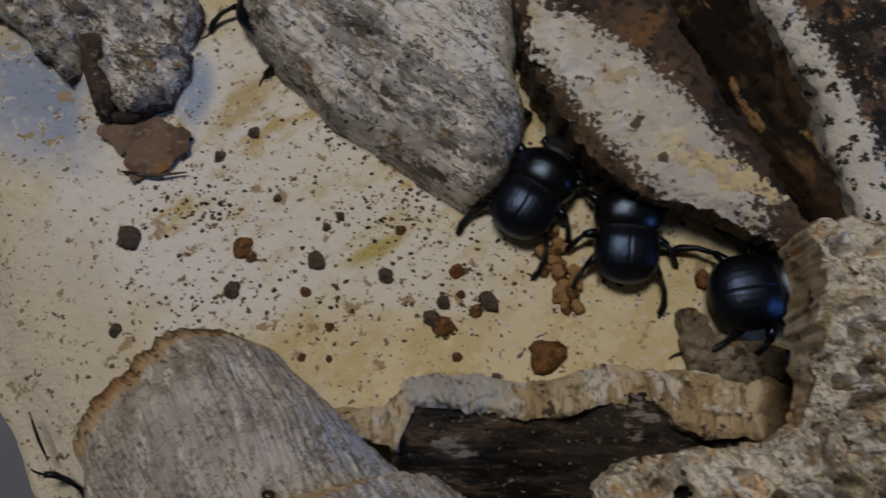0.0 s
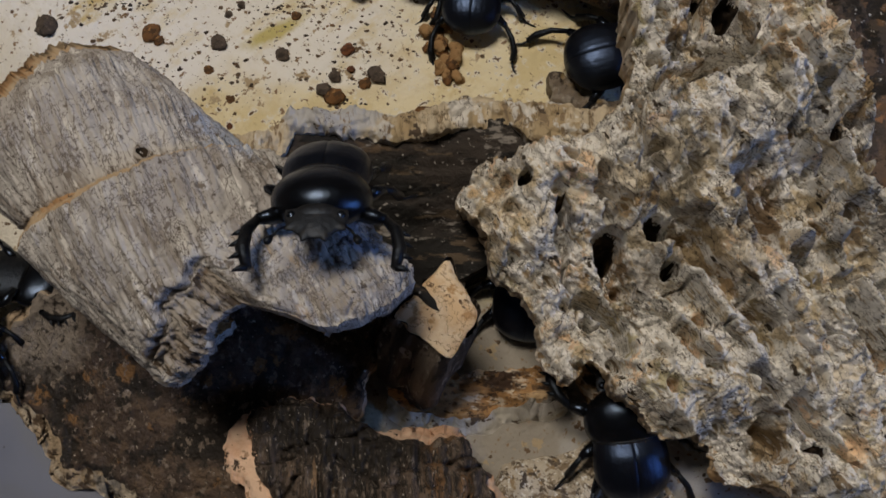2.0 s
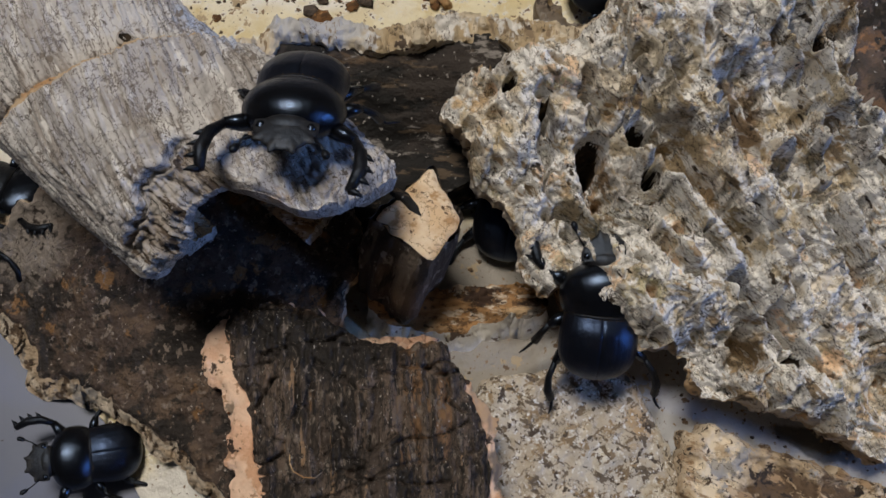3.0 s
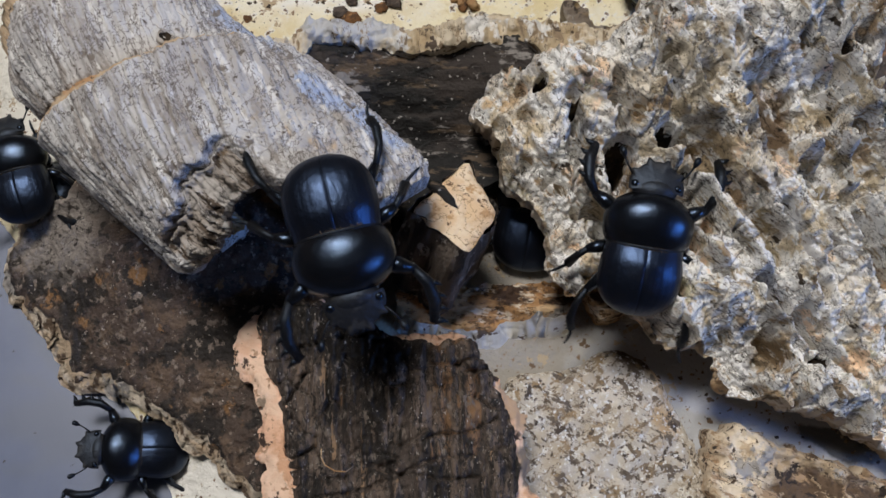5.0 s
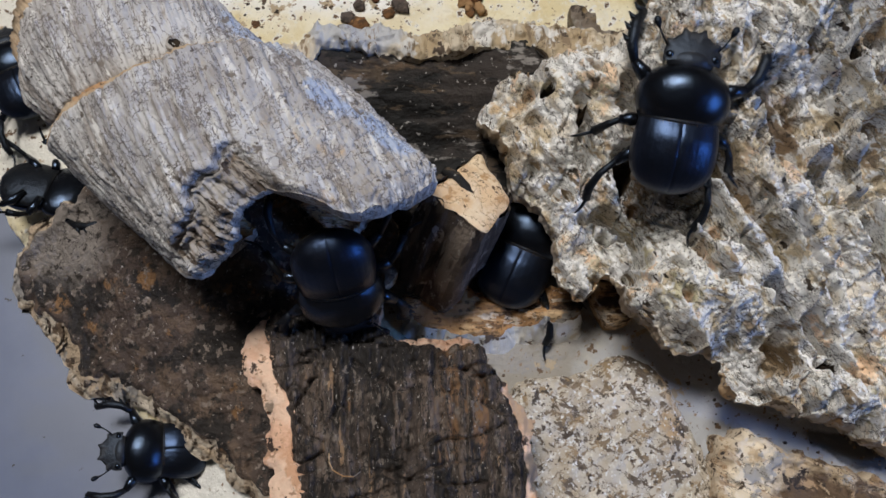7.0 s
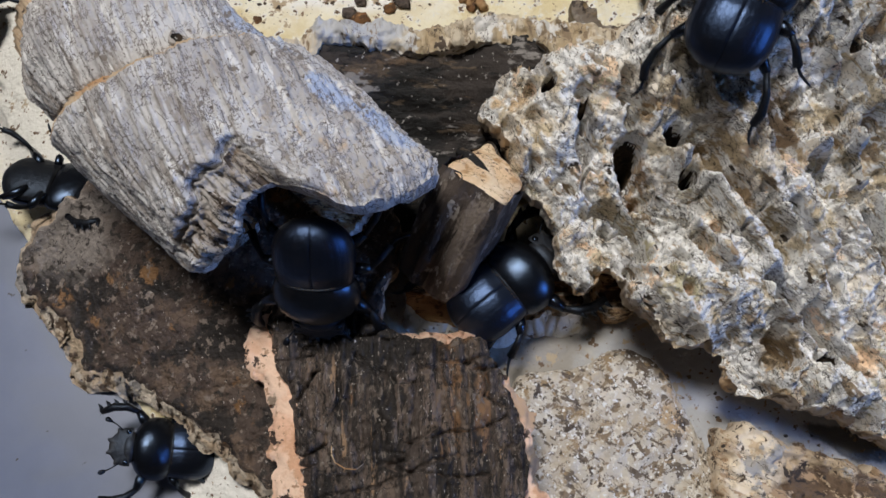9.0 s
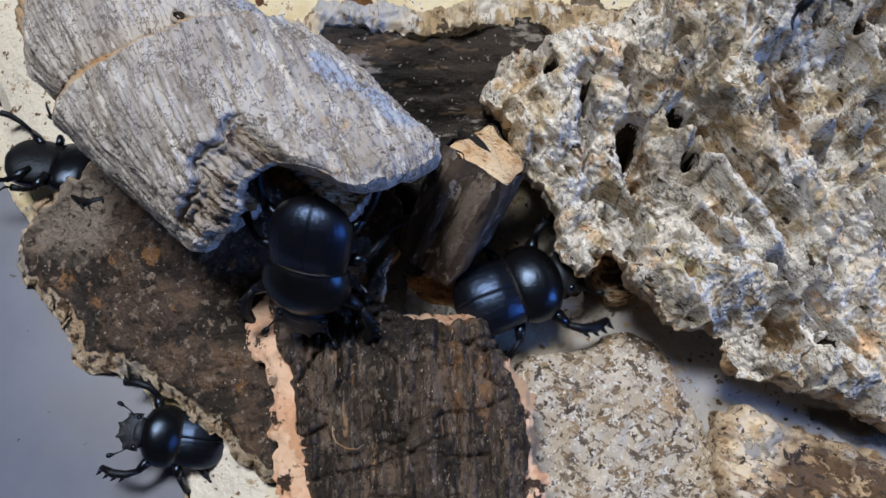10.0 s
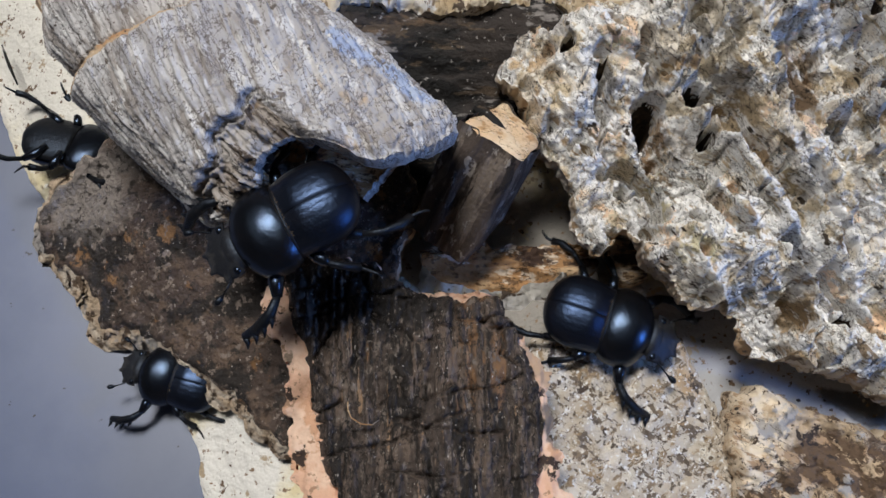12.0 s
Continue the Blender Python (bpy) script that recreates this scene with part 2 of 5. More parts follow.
M_TRAY = surface("grey_plastic", (0.098, 0.119, 0.185), [((0.125, 0.145, 0.21), 18, 0.40, 0.60), ((0.17, 0.18, 0.215), 14, 0.58, 0.70), ((0.03, 0.028, 0.025), 330, 0.685, 0.70)], 0.36, [(2000, 0.01)], 0.5)
M_BOARD = surface("cream_plaster", (0.72, 0.62, 0.37), [
    # the two blue patches paint blue light reflected off the far left plaster
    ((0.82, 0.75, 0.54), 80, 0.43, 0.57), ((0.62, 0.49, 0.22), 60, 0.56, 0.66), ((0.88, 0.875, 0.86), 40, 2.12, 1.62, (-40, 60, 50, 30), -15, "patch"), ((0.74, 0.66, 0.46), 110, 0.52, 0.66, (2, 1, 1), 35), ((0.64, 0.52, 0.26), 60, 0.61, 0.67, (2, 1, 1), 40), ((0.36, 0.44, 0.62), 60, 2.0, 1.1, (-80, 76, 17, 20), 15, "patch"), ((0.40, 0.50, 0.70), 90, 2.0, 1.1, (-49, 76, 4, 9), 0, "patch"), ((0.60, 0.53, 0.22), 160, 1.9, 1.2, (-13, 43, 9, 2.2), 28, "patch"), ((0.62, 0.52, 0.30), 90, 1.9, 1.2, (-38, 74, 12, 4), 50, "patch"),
    # grey-brown patches by the stub: dirt, darkened further to paint in the shade there
    # the near-black strip paints the shade along the cork's lower edge
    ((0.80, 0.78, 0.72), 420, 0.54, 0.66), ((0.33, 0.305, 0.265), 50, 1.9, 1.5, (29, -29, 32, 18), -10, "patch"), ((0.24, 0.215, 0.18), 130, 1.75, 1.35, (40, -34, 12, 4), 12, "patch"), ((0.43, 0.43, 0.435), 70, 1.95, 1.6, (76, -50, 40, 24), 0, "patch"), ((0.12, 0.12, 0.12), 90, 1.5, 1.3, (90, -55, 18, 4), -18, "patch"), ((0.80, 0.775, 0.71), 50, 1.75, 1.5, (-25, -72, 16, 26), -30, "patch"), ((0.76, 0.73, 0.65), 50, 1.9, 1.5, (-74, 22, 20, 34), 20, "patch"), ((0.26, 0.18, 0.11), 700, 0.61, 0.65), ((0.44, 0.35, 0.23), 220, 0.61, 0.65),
    ((0.15, 0.10, 0.06), 420, 0.635, 0.66)],
    0.75, [(200, 1.0), (800, 0.5)], 0.3)
M_CRUST = surface("pale_crust", (0.70, 0.67, 0.60), [
    ((0.80, 0.78, 0.75), 90, 0.46, 0.56), ((0.74, 0.64, 0.40), 120, 1.9, 1.3, (50, 53, 16, 9), -20, "patch"), ((0.60, 0.52, 0.38), 200, 0.57, 0.63), ((0.25, 0.19, 0.14), 420, 0.60, 0.64), ((0.16, 0.12, 0.09), 170, 0.63, 0.65)], 0.85, [(300, 0.7), (1100, 0.4)], 0.25)
M_GREYBARK = surface("weathered_bark", (0.43, 0.41, 0.40), [
    # the three blue patches paint the blue side light onto the bark
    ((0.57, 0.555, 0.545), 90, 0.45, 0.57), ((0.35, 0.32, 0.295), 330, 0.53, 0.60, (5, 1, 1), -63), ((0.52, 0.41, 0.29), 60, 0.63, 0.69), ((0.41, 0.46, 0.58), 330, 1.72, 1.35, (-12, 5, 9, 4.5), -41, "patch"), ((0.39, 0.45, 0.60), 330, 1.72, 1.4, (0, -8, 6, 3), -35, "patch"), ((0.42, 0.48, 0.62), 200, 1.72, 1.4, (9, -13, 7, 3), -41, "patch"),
    ((0.68, 0.665, 0.645), 520, 0.55, 0.62, (4, 1, 1), -63), ((0.13, 0.11, 0.095), 130, 0.008, 0.0, (3, 1, 1), -63, "vein"), ((0.17, 0.15, 0.135), 380, 0.015, 0.0, (5, 1, 1), -63, "vein"), ((0.13, 0.11, 0.10), 260, 0.010, 0.0, (1, 2.4, 1), -41, "vein"), ((0.20, 0.175, 0.155), 260, 0.64, 0.67), ((0.13, 0.11, 0.095), 800, 0.63, 0.66)],
    0.85, [(420, 0.40, (6, 1, 1), -63), (1300, 0.25)], 0.25)
M_WHITEBARK = surface("lichened_bark", (0.40, 0.39, 0.39), [
    ((0.58, 0.572, 0.575), 200, 0.46, 0.55, (3, 1, 1), -37), ((0.16, 0.145, 0.135), 300, 0.54, 0.59, (3, 1, 1), -37), ((0.36, 0.27, 0.18), 130, 0.61, 0.65), ((0.86, 0.86, 0.86), 300, 1.85, 1.75, (-2, 86, 14, 6.5), -52, "patch"), ((0.86, 0.86, 0.86), 330, 1.85, 1.75, (10, 80, 10, 5), -60, "patch"),
    ((0.82, 0.82, 0.82), 90, 0.56, 0.575, (2.2, 1, 1), -60), ((0.76, 0.755, 0.755), 420, 0.57, 0.60, (2, 1, 1), -50),
    ((0.05, 0.042, 0.036), 110, 0.010, 0.001, (3, 1, 1), -37, "vein"), ((0.08, 0.07, 0.06), 330, 0.016, 0.0, (4, 1, 1), -37, "vein"), ((0.07, 0.06, 0.05), 700, 0.60, 0.64)], 0.85, [(300, 0.8, (4, 1, 1), -37), (1300, 0.45)], 0.25)
M_DARKBARK = surface("dark_bark", (0.070, 0.053, 0.043), [
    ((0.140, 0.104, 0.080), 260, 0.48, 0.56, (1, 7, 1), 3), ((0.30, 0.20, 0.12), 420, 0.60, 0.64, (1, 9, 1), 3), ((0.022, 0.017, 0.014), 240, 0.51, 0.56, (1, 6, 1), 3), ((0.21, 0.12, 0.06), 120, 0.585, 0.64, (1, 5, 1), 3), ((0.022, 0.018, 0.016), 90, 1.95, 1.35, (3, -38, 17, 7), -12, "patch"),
    ((0.17, 0.14, 0.115), 900, 0.56, 0.62, (1, 2, 1), 3), ((0.012, 0.010, 0.009), 120, 0.014, 0.0, (1, 3, 1), 3, "vein"), ((0.012, 0.010, 0.009), 170, 0.008, 0.0, (2.5, 1, 1), 3, "vein"), ((0.014, 0.012, 0.010), 420, 0.020, 0.0, (1, 4, 1), 3, "vein"), ((0.46, 0.42, 0.38), 2300, 0.635, 0.67, (1, 2, 1), 3)], 0.6, [(280, 1.1, (1, 5, 1), 3), (1000, 0.7)], 0.35)
M_BROWNBARK = surface("brown_bark", (0.080, 0.056, 0.043), [
    ((0.135, 0.092, 0.063), 170, 0.50, 0.58), ((0.022, 0.017, 0.014), 110, 0.50, 0.56), ((0.25, 0.135, 0.055), 150, 0.60, 0.65), ((0.23, 0.185, 0.15), 600, 0.57, 0.62), ((0.27, 0.235, 0.205), 60, 1.8, 1.35, (-52, -19, 13, 11), 0, "patch"),
    ((0.035, 0.027, 0.021), 420, 0.57, 0.62), ((0.012, 0.010, 0.008), 160, 0.009, 0.0, (1, 1, 1), 0, "vein"), ((0.50, 0.45, 0.40), 1100, 0.645, 0.68)], 0.58, [(300, 1.2), (1000, 0.8)], 0.45)
M_CHAR = surface("blackened_inner_bark", (0.036, 0.028, 0.023), [
    ((0.010, 0.009, 0.008), 70, 0.44, 0.53, (2, 1, 1), -4), ((0.15, 0.098, 0.055), 95, 0.56, 0.63, (2.5, 1, 1), -4), ((0.10, 0.072, 0.046), 420, 0.56, 0.62, (4, 1, 1), -4), ((0.26, 0.24, 0.22), 150, 0.62, 0.66, (2, 1, 1), -4), ((0.008, 0.007, 0.006), 300, 0.55, 0.60, (2, 1, 1), -4), ((0.30, 0.28, 0.26), 900, 0.64, 0.67)],
    0.66, [(320, 0.9, (3, 1, 1), -4), (1300, 0.5)], 0.4)
M_PALE = surface("pale_broken_bark", (0.44, 0.345, 0.215), [
    ((0.60, 0.52, 0.39), 130, 0.45, 0.55, (1, 2, 1), 0), ((0.70, 0.68, 0.64), 150, 0.56, 0.61, (1, 1.5, 1), 0), ((0.34, 0.25, 0.14), 100, 0.54, 0.63, (1, 3, 1), 0), ((0.50, 0.50, 0.51), 60, 1.9, 1.6, (2, 15.5, 8, 5), 0, "patch"), ((0.17, 0.12, 0.075), 60, 1.9, 1.55, (55, 12, 8, 9), 0, "patch"), ((0.10, 0.075, 0.06), 110, 0.006, 0.0, (1, 4, 1), 0, "vein"),
    ((0.26, 0.195, 0.125), 420, 0.56, 0.62, (1, 4, 1), 0), ((0.10, 0.075, 0.055), 330, 0.61, 0.65)], 0.85, [(400, 0.6, (1, 4, 1), 0), (1600, 0.3)], 0.25)
M_POWDER = surface("powdered_brown_bark", (0.085, 0.057, 0.041), [
    ((0.15, 0.098, 0.062), 110, 0.48, 0.58), ((0.028, 0.021, 0.017), 90, 0.52, 0.59), ((0.22, 0.12, 0.055), 70, 0.575, 0.64), ((0.035, 0.027, 0.021), 420, 0.56, 0.61), ((0.70, 0.67, 0.62), 900, 1.74, 1.56, (37, 63, 30, 9.0), -48, "patch")], 0.7, [(380, 0.9), (1300, 0.5)], 0.35)
M_PINK = surface("salmon_inner_bark", (0.74, 0.47, 0.32), [
    ((0.80, 0.58, 0.43), 120, 0.44, 0.56), ((0.62, 0.37, 0.23), 160, 0.56, 0.63), ((0.06, 0.042, 0.034), 190, 0.60, 0.62), ((0.40, 0.25, 0.16), 600, 0.59, 0.64), ((0.30, 0.23, 0.17), 140, 0.60, 0.64), ((0.20, 0.165, 0.14), 220, 1.75, 1.45, (33.5, -60, 3.5, 4.5), 0, "patch"), ((0.46, 0.33, 0.23), 260, 1.75, 1.35, (31, -50, 3.5, 7), 20, "patch")], 0.9, [(300, 0.6), (1200, 0.35)], 0.2)
M_ORANGE = surface("orange_inner_bark", (0.40, 0.23, 0.10), [
    ((0.62, 0.44, 0.25), 140, 0.45, 0.55, (3, 1, 1), 8), ((0.70, 0.60, 0.47), 260, 0.55, 0.60, (2.5, 1, 1), -10), ((0.26, 0.235, 0.205), 120, 0.57, 0.62, (2, 1, 1), 0), ((0.06, 0.036, 0.024), 190, 0.54, 0.60, (4, 1, 1), 0), ((0.035, 0.022, 0.015), 170, 0.012, 0.0, (3.5, 1, 1), 0, "vein"),
    ((0.17, 0.10, 0.05), 800, 0.54, 0.62)], 0.8, [(500, 0.9, (3, 1, 1), 0), (1400, 0.4)], 0.25)
M_CORK = surface("virgin_cork", (0.83, 0.76, 0.64), [
    ((0.89, 0.87, 0.82), 60, 0.42, 0.50), ((0.56, 0.45, 0.29), 520, 0.59, 0.64, (8, 8, 1), 0), ((0.66, 0.56, 0.39), 160, 0.545, 0.61), ((0.54, 0.51, 0.47), 110, 0.57, 0.61), ((0.44, 0.32, 0.19), 130, 0.595, 0.635), ((0.62, 0.46, 0.28), 70, 0.59, 0.64), ((0.58, 0.52, 0.33), 55, 0.62, 0.66),
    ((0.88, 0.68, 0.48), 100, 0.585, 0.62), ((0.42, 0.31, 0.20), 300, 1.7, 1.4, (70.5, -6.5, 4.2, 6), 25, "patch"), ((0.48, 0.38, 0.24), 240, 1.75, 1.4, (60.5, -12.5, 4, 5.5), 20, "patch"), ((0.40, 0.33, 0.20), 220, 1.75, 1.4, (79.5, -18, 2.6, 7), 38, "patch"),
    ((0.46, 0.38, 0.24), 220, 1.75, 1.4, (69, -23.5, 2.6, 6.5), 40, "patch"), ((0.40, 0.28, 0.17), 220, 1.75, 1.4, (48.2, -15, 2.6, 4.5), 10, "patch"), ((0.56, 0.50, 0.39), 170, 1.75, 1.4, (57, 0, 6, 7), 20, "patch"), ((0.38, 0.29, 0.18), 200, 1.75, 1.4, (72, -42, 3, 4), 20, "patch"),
    ((0.92, 0.905, 0.875), 240, 0.53, 0.585), ((0.30, 0.23, 0.15), 190, 0.62, 0.65, (2.5, 1, 1), -56), ((0.54, 0.45, 0.32), 700, 0.60, 0.64, (3, 1, 1), -56),
    ((0.05, 0.038, 0.028), 140, 0.008, 0.001, (2.2, 1, 1), -56, "vein"), ((0.10, 0.08, 0.06), 300, 0.009, 0.0, (1.4, 1, 1), -20, "vein"), ((0.12, 0.095, 0.07), 520, 0.011, 0.0, (1.8, 1, 1), -56, "vein"), ((0.07, 0.055, 0.04), 420, 0.63, 0.655, (2, 1, 1), -56), ((0.30, 0.24, 0.18), 1300, 0.62, 0.66)],
    0.88, [(300, 0.5, (2, 1, 1), -56), (900, 0.45), (2400, 0.25)], 0.2)
M_CORKSIDE = surface("cork_edge", (0.46, 0.37, 0.26), [
    ((0.64, 0.58, 0.50), 130, 0.46, 0.56), ((0.20, 0.155, 0.11), 180, 0.56, 0.63), ((0.56, 0.38, 0.21), 110, 0.57, 0.64), ((0.08, 0.06, 0.045), 420, 0.60, 0.65)], 0.88, [(400, 0.7)], 0.22)
M_CUT = surface("fresh_cut_wood", (0.72, 0.52, 0.31), [
    ((0.82, 0.66, 0.45), 160, 0.44, 0.60), ((0.50, 0.30, 0.14), 330, 0.56, 0.65), ((0.12, 0.07, 0.04), 520, 0.62, 0.65), ((0.30, 0.18, 0.09), 260, 0.012, 0.0, (1, 1, 1), 0, "vein")], 0.8, [(600, 0.6)], 0.25)
M_SPECKLE = surface("speckled_bark", (0.52, 0.45, 0.35), [
    ((0.60, 0.55, 0.47), 130, 0.44, 0.58), ((0.52, 0.37, 0.21), 60, 0.56, 0.65), ((0.70, 0.63, 0.52), 90, 0.53, 0.60), ((0.76, 0.72, 0.64), 420, 0.56, 0.61), ((0.26, 0.20, 0.135), 620, 0.57, 0.60, (2.2, 1, 1), 40), ((0.17, 0.135, 0.10), 560, 0.58, 0.61, (2.2, 1, 1), -35), ((0.16, 0.125, 0.095), 260, 1.75, 1.3, (53, -40, 6.5, 4), -25, "patch"), ((0.34, 0.25, 0.15), 330, 0.57, 0.62), ((0.12, 0.095, 0.07), 800, 0.585, 0.625), ((0.16, 0.125, 0.09), 420, 0.625, 0.65), ((0.09, 0.07, 0.055), 240, 0.62, 0.65), ((0.13, 0.10, 0.075), 150, 0.006, 0.0, (2, 1, 1), -40, "vein"), ((0.80, 0.79, 0.77), 1200, 0.58, 0.63)], 0.88, [(330, 0.9), (1100, 0.6)], 0.2)
M_TAN = surface("tan_bark", (0.50, 0.39, 0.26), [
    ((0.68, 0.57, 0.42), 70, 0.45, 0.55), ((0.14, 0.095, 0.062), 160, 1.75, 1.45, (86, -66, 17, 7), -14, "patch"), ((0.78, 0.68, 0.53), 160, 1.75, 1.45, (70, -62, 4.5, 12), -10, "patch"), ((0.14, 0.095, 0.06), 60, 0.54, 0.575), ((0.40, 0.28, 0.17), 420, 0.54, 0.60, (3, 1, 1), -30), ((0.60, 0.47, 0.32), 300, 0.57, 0.61, (2, 1, 1), -30), ((0.05, 0.04, 0.034), 200, 0.585, 0.615), ((0.10, 0.07, 0.05), 800, 0.58, 0.63), ((0.40, 0.38, 0.36), 90, 0.60, 0.63), ((0.08, 0.06, 0.045), 140, 0.008, 0.0, (3, 1, 1), -30, "vein")], 0.85, [(300, 0.9, (2, 1, 1), -30), (1200, 0.4)], 0.25)
# dark brown that puts the shade of a deep hole into the colour
M_HOLE = surface("painted_hole_shade", (0.040, 0.029, 0.020), [((0.10, 0.068, 0.038), 160, 0.54, 0.64), ((0.014, 0.011, 0.009), 240, 0.48, 0.58), ((0.20, 0.115, 0.055), 110, 0.62, 0.67)], 0.9, [(500, 0.6)], 0.15)
M_CRUMB = surface("brown_crumb", (0.20, 0.10, 0.04), [((0.09, 0.05, 0.025), 600, 0.45, 0.6), ((0.36, 0.20, 0.08), 900, 0.56, 0.66)], 0.85, [(1200, 0.6)])
M_GREYCRUMB = surface("grey_crumb", (0.10, 0.08, 0.068), [((0.05, 0.04, 0.034), 700, 0.45, 0.6), ((0.16, 0.12, 0.09), 1100, 0.55, 0.65)], 0.85, [(1200, 0.6)])
M_LEAF = surface("dry_leaf", (0.19, 0.135, 0.10), [((0.12, 0.08, 0.06), 150, 0.45, 0.6), ((0.28, 0.15, 0.06), 90, 0.54, 0.66), ((0.24, 0.19, 0.15), 700, 0.52, 0.64)], 0.75, [(600, 0.4)])
M_SHELL = surface("black_chitin", (0.0030, 0.0030, 0.0034), [((0.005, 0.0045, 0.0045), 300, 0.48, 0.6)], 0.25, [(2600, 0.03), (600, 0.10)], 0.75, 0.0, (0.48, 0.66, 1.0))
M_WING = surface("blue_black_wing_case", (0.0030, 0.0030, 0.0040), [((0.005, 0.0045, 0.0050), 300, 0.48, 0.6)], 0.34, [(2600, 0.03), (500, 0.12)], 0.85, 0.0, (0.38, 0.56, 1.0))
M_DULLSHELL = surface("dull_black_chitin", (0.004, 0.004, 0.0045), [((0.009, 0.008, 0.0078), 700, 0.48, 0.62)], 0.42, [(1500, 0.14)], 0.4, 0.0, (0.6, 0.75, 1.0))
M_HAIR = surface("dark_bristle", (0.02, 0.012, 0.008), [], 0.6)
M_WALL = surface("painted_wall", (0.16, 0.155, 0.15), [((0.18, 0.175, 0.17), 3, 0.4, 0.6)], 0.9)
M_CEIL = surface("white_ceiling", (0.30, 0.30, 0.30), [((0.28, 0.28, 0.28), 2, 0.4, 0.6)], 0.9)
M_TABLE = surface("table_top", (0.20, 0.195, 0.19), [((0.17, 0.165, 0.16), 6, 0.4, 0.6)], 0.6)
M_STUBBARK = surface("stub_bark", (0.070, 0.054, 0.044), [((0.16, 0.13, 0.105), 220, 0.48, 0.55, (1, 1, 5), 0), ((0.022, 0.017, 0.014), 240, 0.52, 0.57, (1, 1, 6), 0), ((0.20, 0.12, 0.065), 90, 0.59, 0.64, (1, 1, 4), 0), ((0.28, 0.25, 0.22), 600, 0.58, 0.63, (1, 1, 2), 0)], 0.7, [(300, 0.9, (1, 1, 6), 0), (1200, 0.4)], 0.3)
M_FRINGE = surface("brown_hair", (0.10, 0.075, 0.05), [], 0.6)
M_HEADSHELL = surface("dusty_chitin", (0.012, 0.0115, 0.012), [((0.032, 0.030, 0.028), 420, 0.50, 0.62)], 0.5, [(1200, 0.12)], 0.5, 0.0, (0.6, 0.75, 1.0))


# ---- the room round the tray ----
def box(geo, x0, y0, z0, x1, y1, z1):
    v = [(x, y, z) for x in (x0, x1) for y in (y0, y1) for z in (z0, z1)]
    return geo.add(v, [(0, 1, 3, 2), (4, 6, 7, 5), (0, 4, 5, 1), (2, 3, 7, 6), (0, 2, 6, 4), (1, 5, 7, 3)])


def structure(name, boxes, material, label, category):
    geo = Geo()
    for b in boxes:
        box(geo, *b)
    return tagged(new(name, mesh_of(name, geo, material, True)), label, category, kind="structure")


structure("floor", [(-2100, -2100, -860, 2100, 2100, -760)], M_TABLE, "plain grey room floor", "floor")
structure("ceiling", [(-2100, -2100, 1760, 2100, 2100, 1860)], M_CEIL, "plain white painted ceiling", "ceiling")
structure("wall_north", [(-2100, 2000, -760, 2100, 2100, 1760)], M_WALL, "plain painted room wall", "wall")
structure("wall_south", [(-2100, -2100, -760, 2100, -2000, 1760)], M_WALL, "plain painted room wall", "wall")
structure("wall_west", [(-2100, -2000, -760, -2000, 2000, 1760)], M_WALL, "plain painted room wall", "wall")
structure("wall_east", [(1340, -2000, -760, 1440, -710, 1760), (1340, -210, -760, 1440, 2000, 1760),
                        (1340, -710, -760, 1440, -210, 470), (1340, -710, 970, 1440, -210, 1760)], M_WALL, "plain painted wall with a window opening", "wall")
structure("tray", [(-420, -380, -14, 420, 380, 0)], M_TRAY, "smooth blue-grey plastic tray floor", "tray")
structure("table", [(-700, -600, -54, 700, 600, -15)] + [(x - 30, y - 30, -760, x + 30, y + 30, -54) for x in (-650, 650) for y in (-550, 550)], M_TABLE, "plain grey table top under the tray", "table")


# ---- the plaster board ----
BOARD = [(-112, 118), (-96, 42), (-86, 19), (-78, 8), (-73.5, -4), (-64, -18), (-49, -36), (-35, -55), (-28, -68), (-22, -100),
         (150, -100), (150, 118)]


def board_top(x, y, d):
    z = 2.2 + 5.8 * smooth(0, 16, d) + 0.45 * fbm(x / 14, y / 14, 0, 3, 3) + 0.22 * fbm(x / 2.6, y / 2.6, 0, 9, 4)
    z = z - 0.5 * smooth(0.22, 0.05, cells(x / 3.1, y / 3.1, 4)[0]) * (value_noise(x / 9, y / 9, 0, 8) > 0.5)
    return z - 0.8 * smooth(1.2, 0, d)


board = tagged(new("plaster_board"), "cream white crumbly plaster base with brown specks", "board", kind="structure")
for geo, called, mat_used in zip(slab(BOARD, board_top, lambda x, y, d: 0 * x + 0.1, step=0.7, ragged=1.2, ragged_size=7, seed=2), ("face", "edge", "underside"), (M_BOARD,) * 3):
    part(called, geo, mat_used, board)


# ---- bark and cork pieces ----
def arch(d, reach, height):
    """A rounded shoulder that rises inwards from an edge."""
    k = np.clip(d / reach, 0, 1)
    return height * np.sqrt(np.maximum(1 - (1 - k) ** 2, 0))


def lichen_log_top(x, y, d):
    u, v = turned(x, y, -37)
    plates = np.floor((0.5 + 0.5 * fbm(u / 8, v / 3, 0, 21, 3)) * 6) / 6
    return 9 + arch(d, 9, 12) + 3.2 * (plates - 0.5) + 0.8 * fbm(u / 3, v / 1.2, 0, 24, 4) - 1.4 * smooth(0.06, 0.0, np.abs(fbm(u / 9, v / 4, 0, 25, 3)))


slab_thing("grey_bark_log", "grey lichened bark log with white patches, lying on the plaster", "bark",
           [(-46, 112), (-40, 90), (-36, 82), (-21, 67), (-9, 59), (5, 49.5), (12, 55), (16, 68), (14, 79), (16, 89), (18, 112)],
           lichen_log_top, lambda x, y, d: 0 * x + 7.6, (M_WHITEBARK, M_WHITEBARK, M_BROWNBARK), step=0.4, ragged=0.9, ragged_size=3.5, seed=31, soften=0)


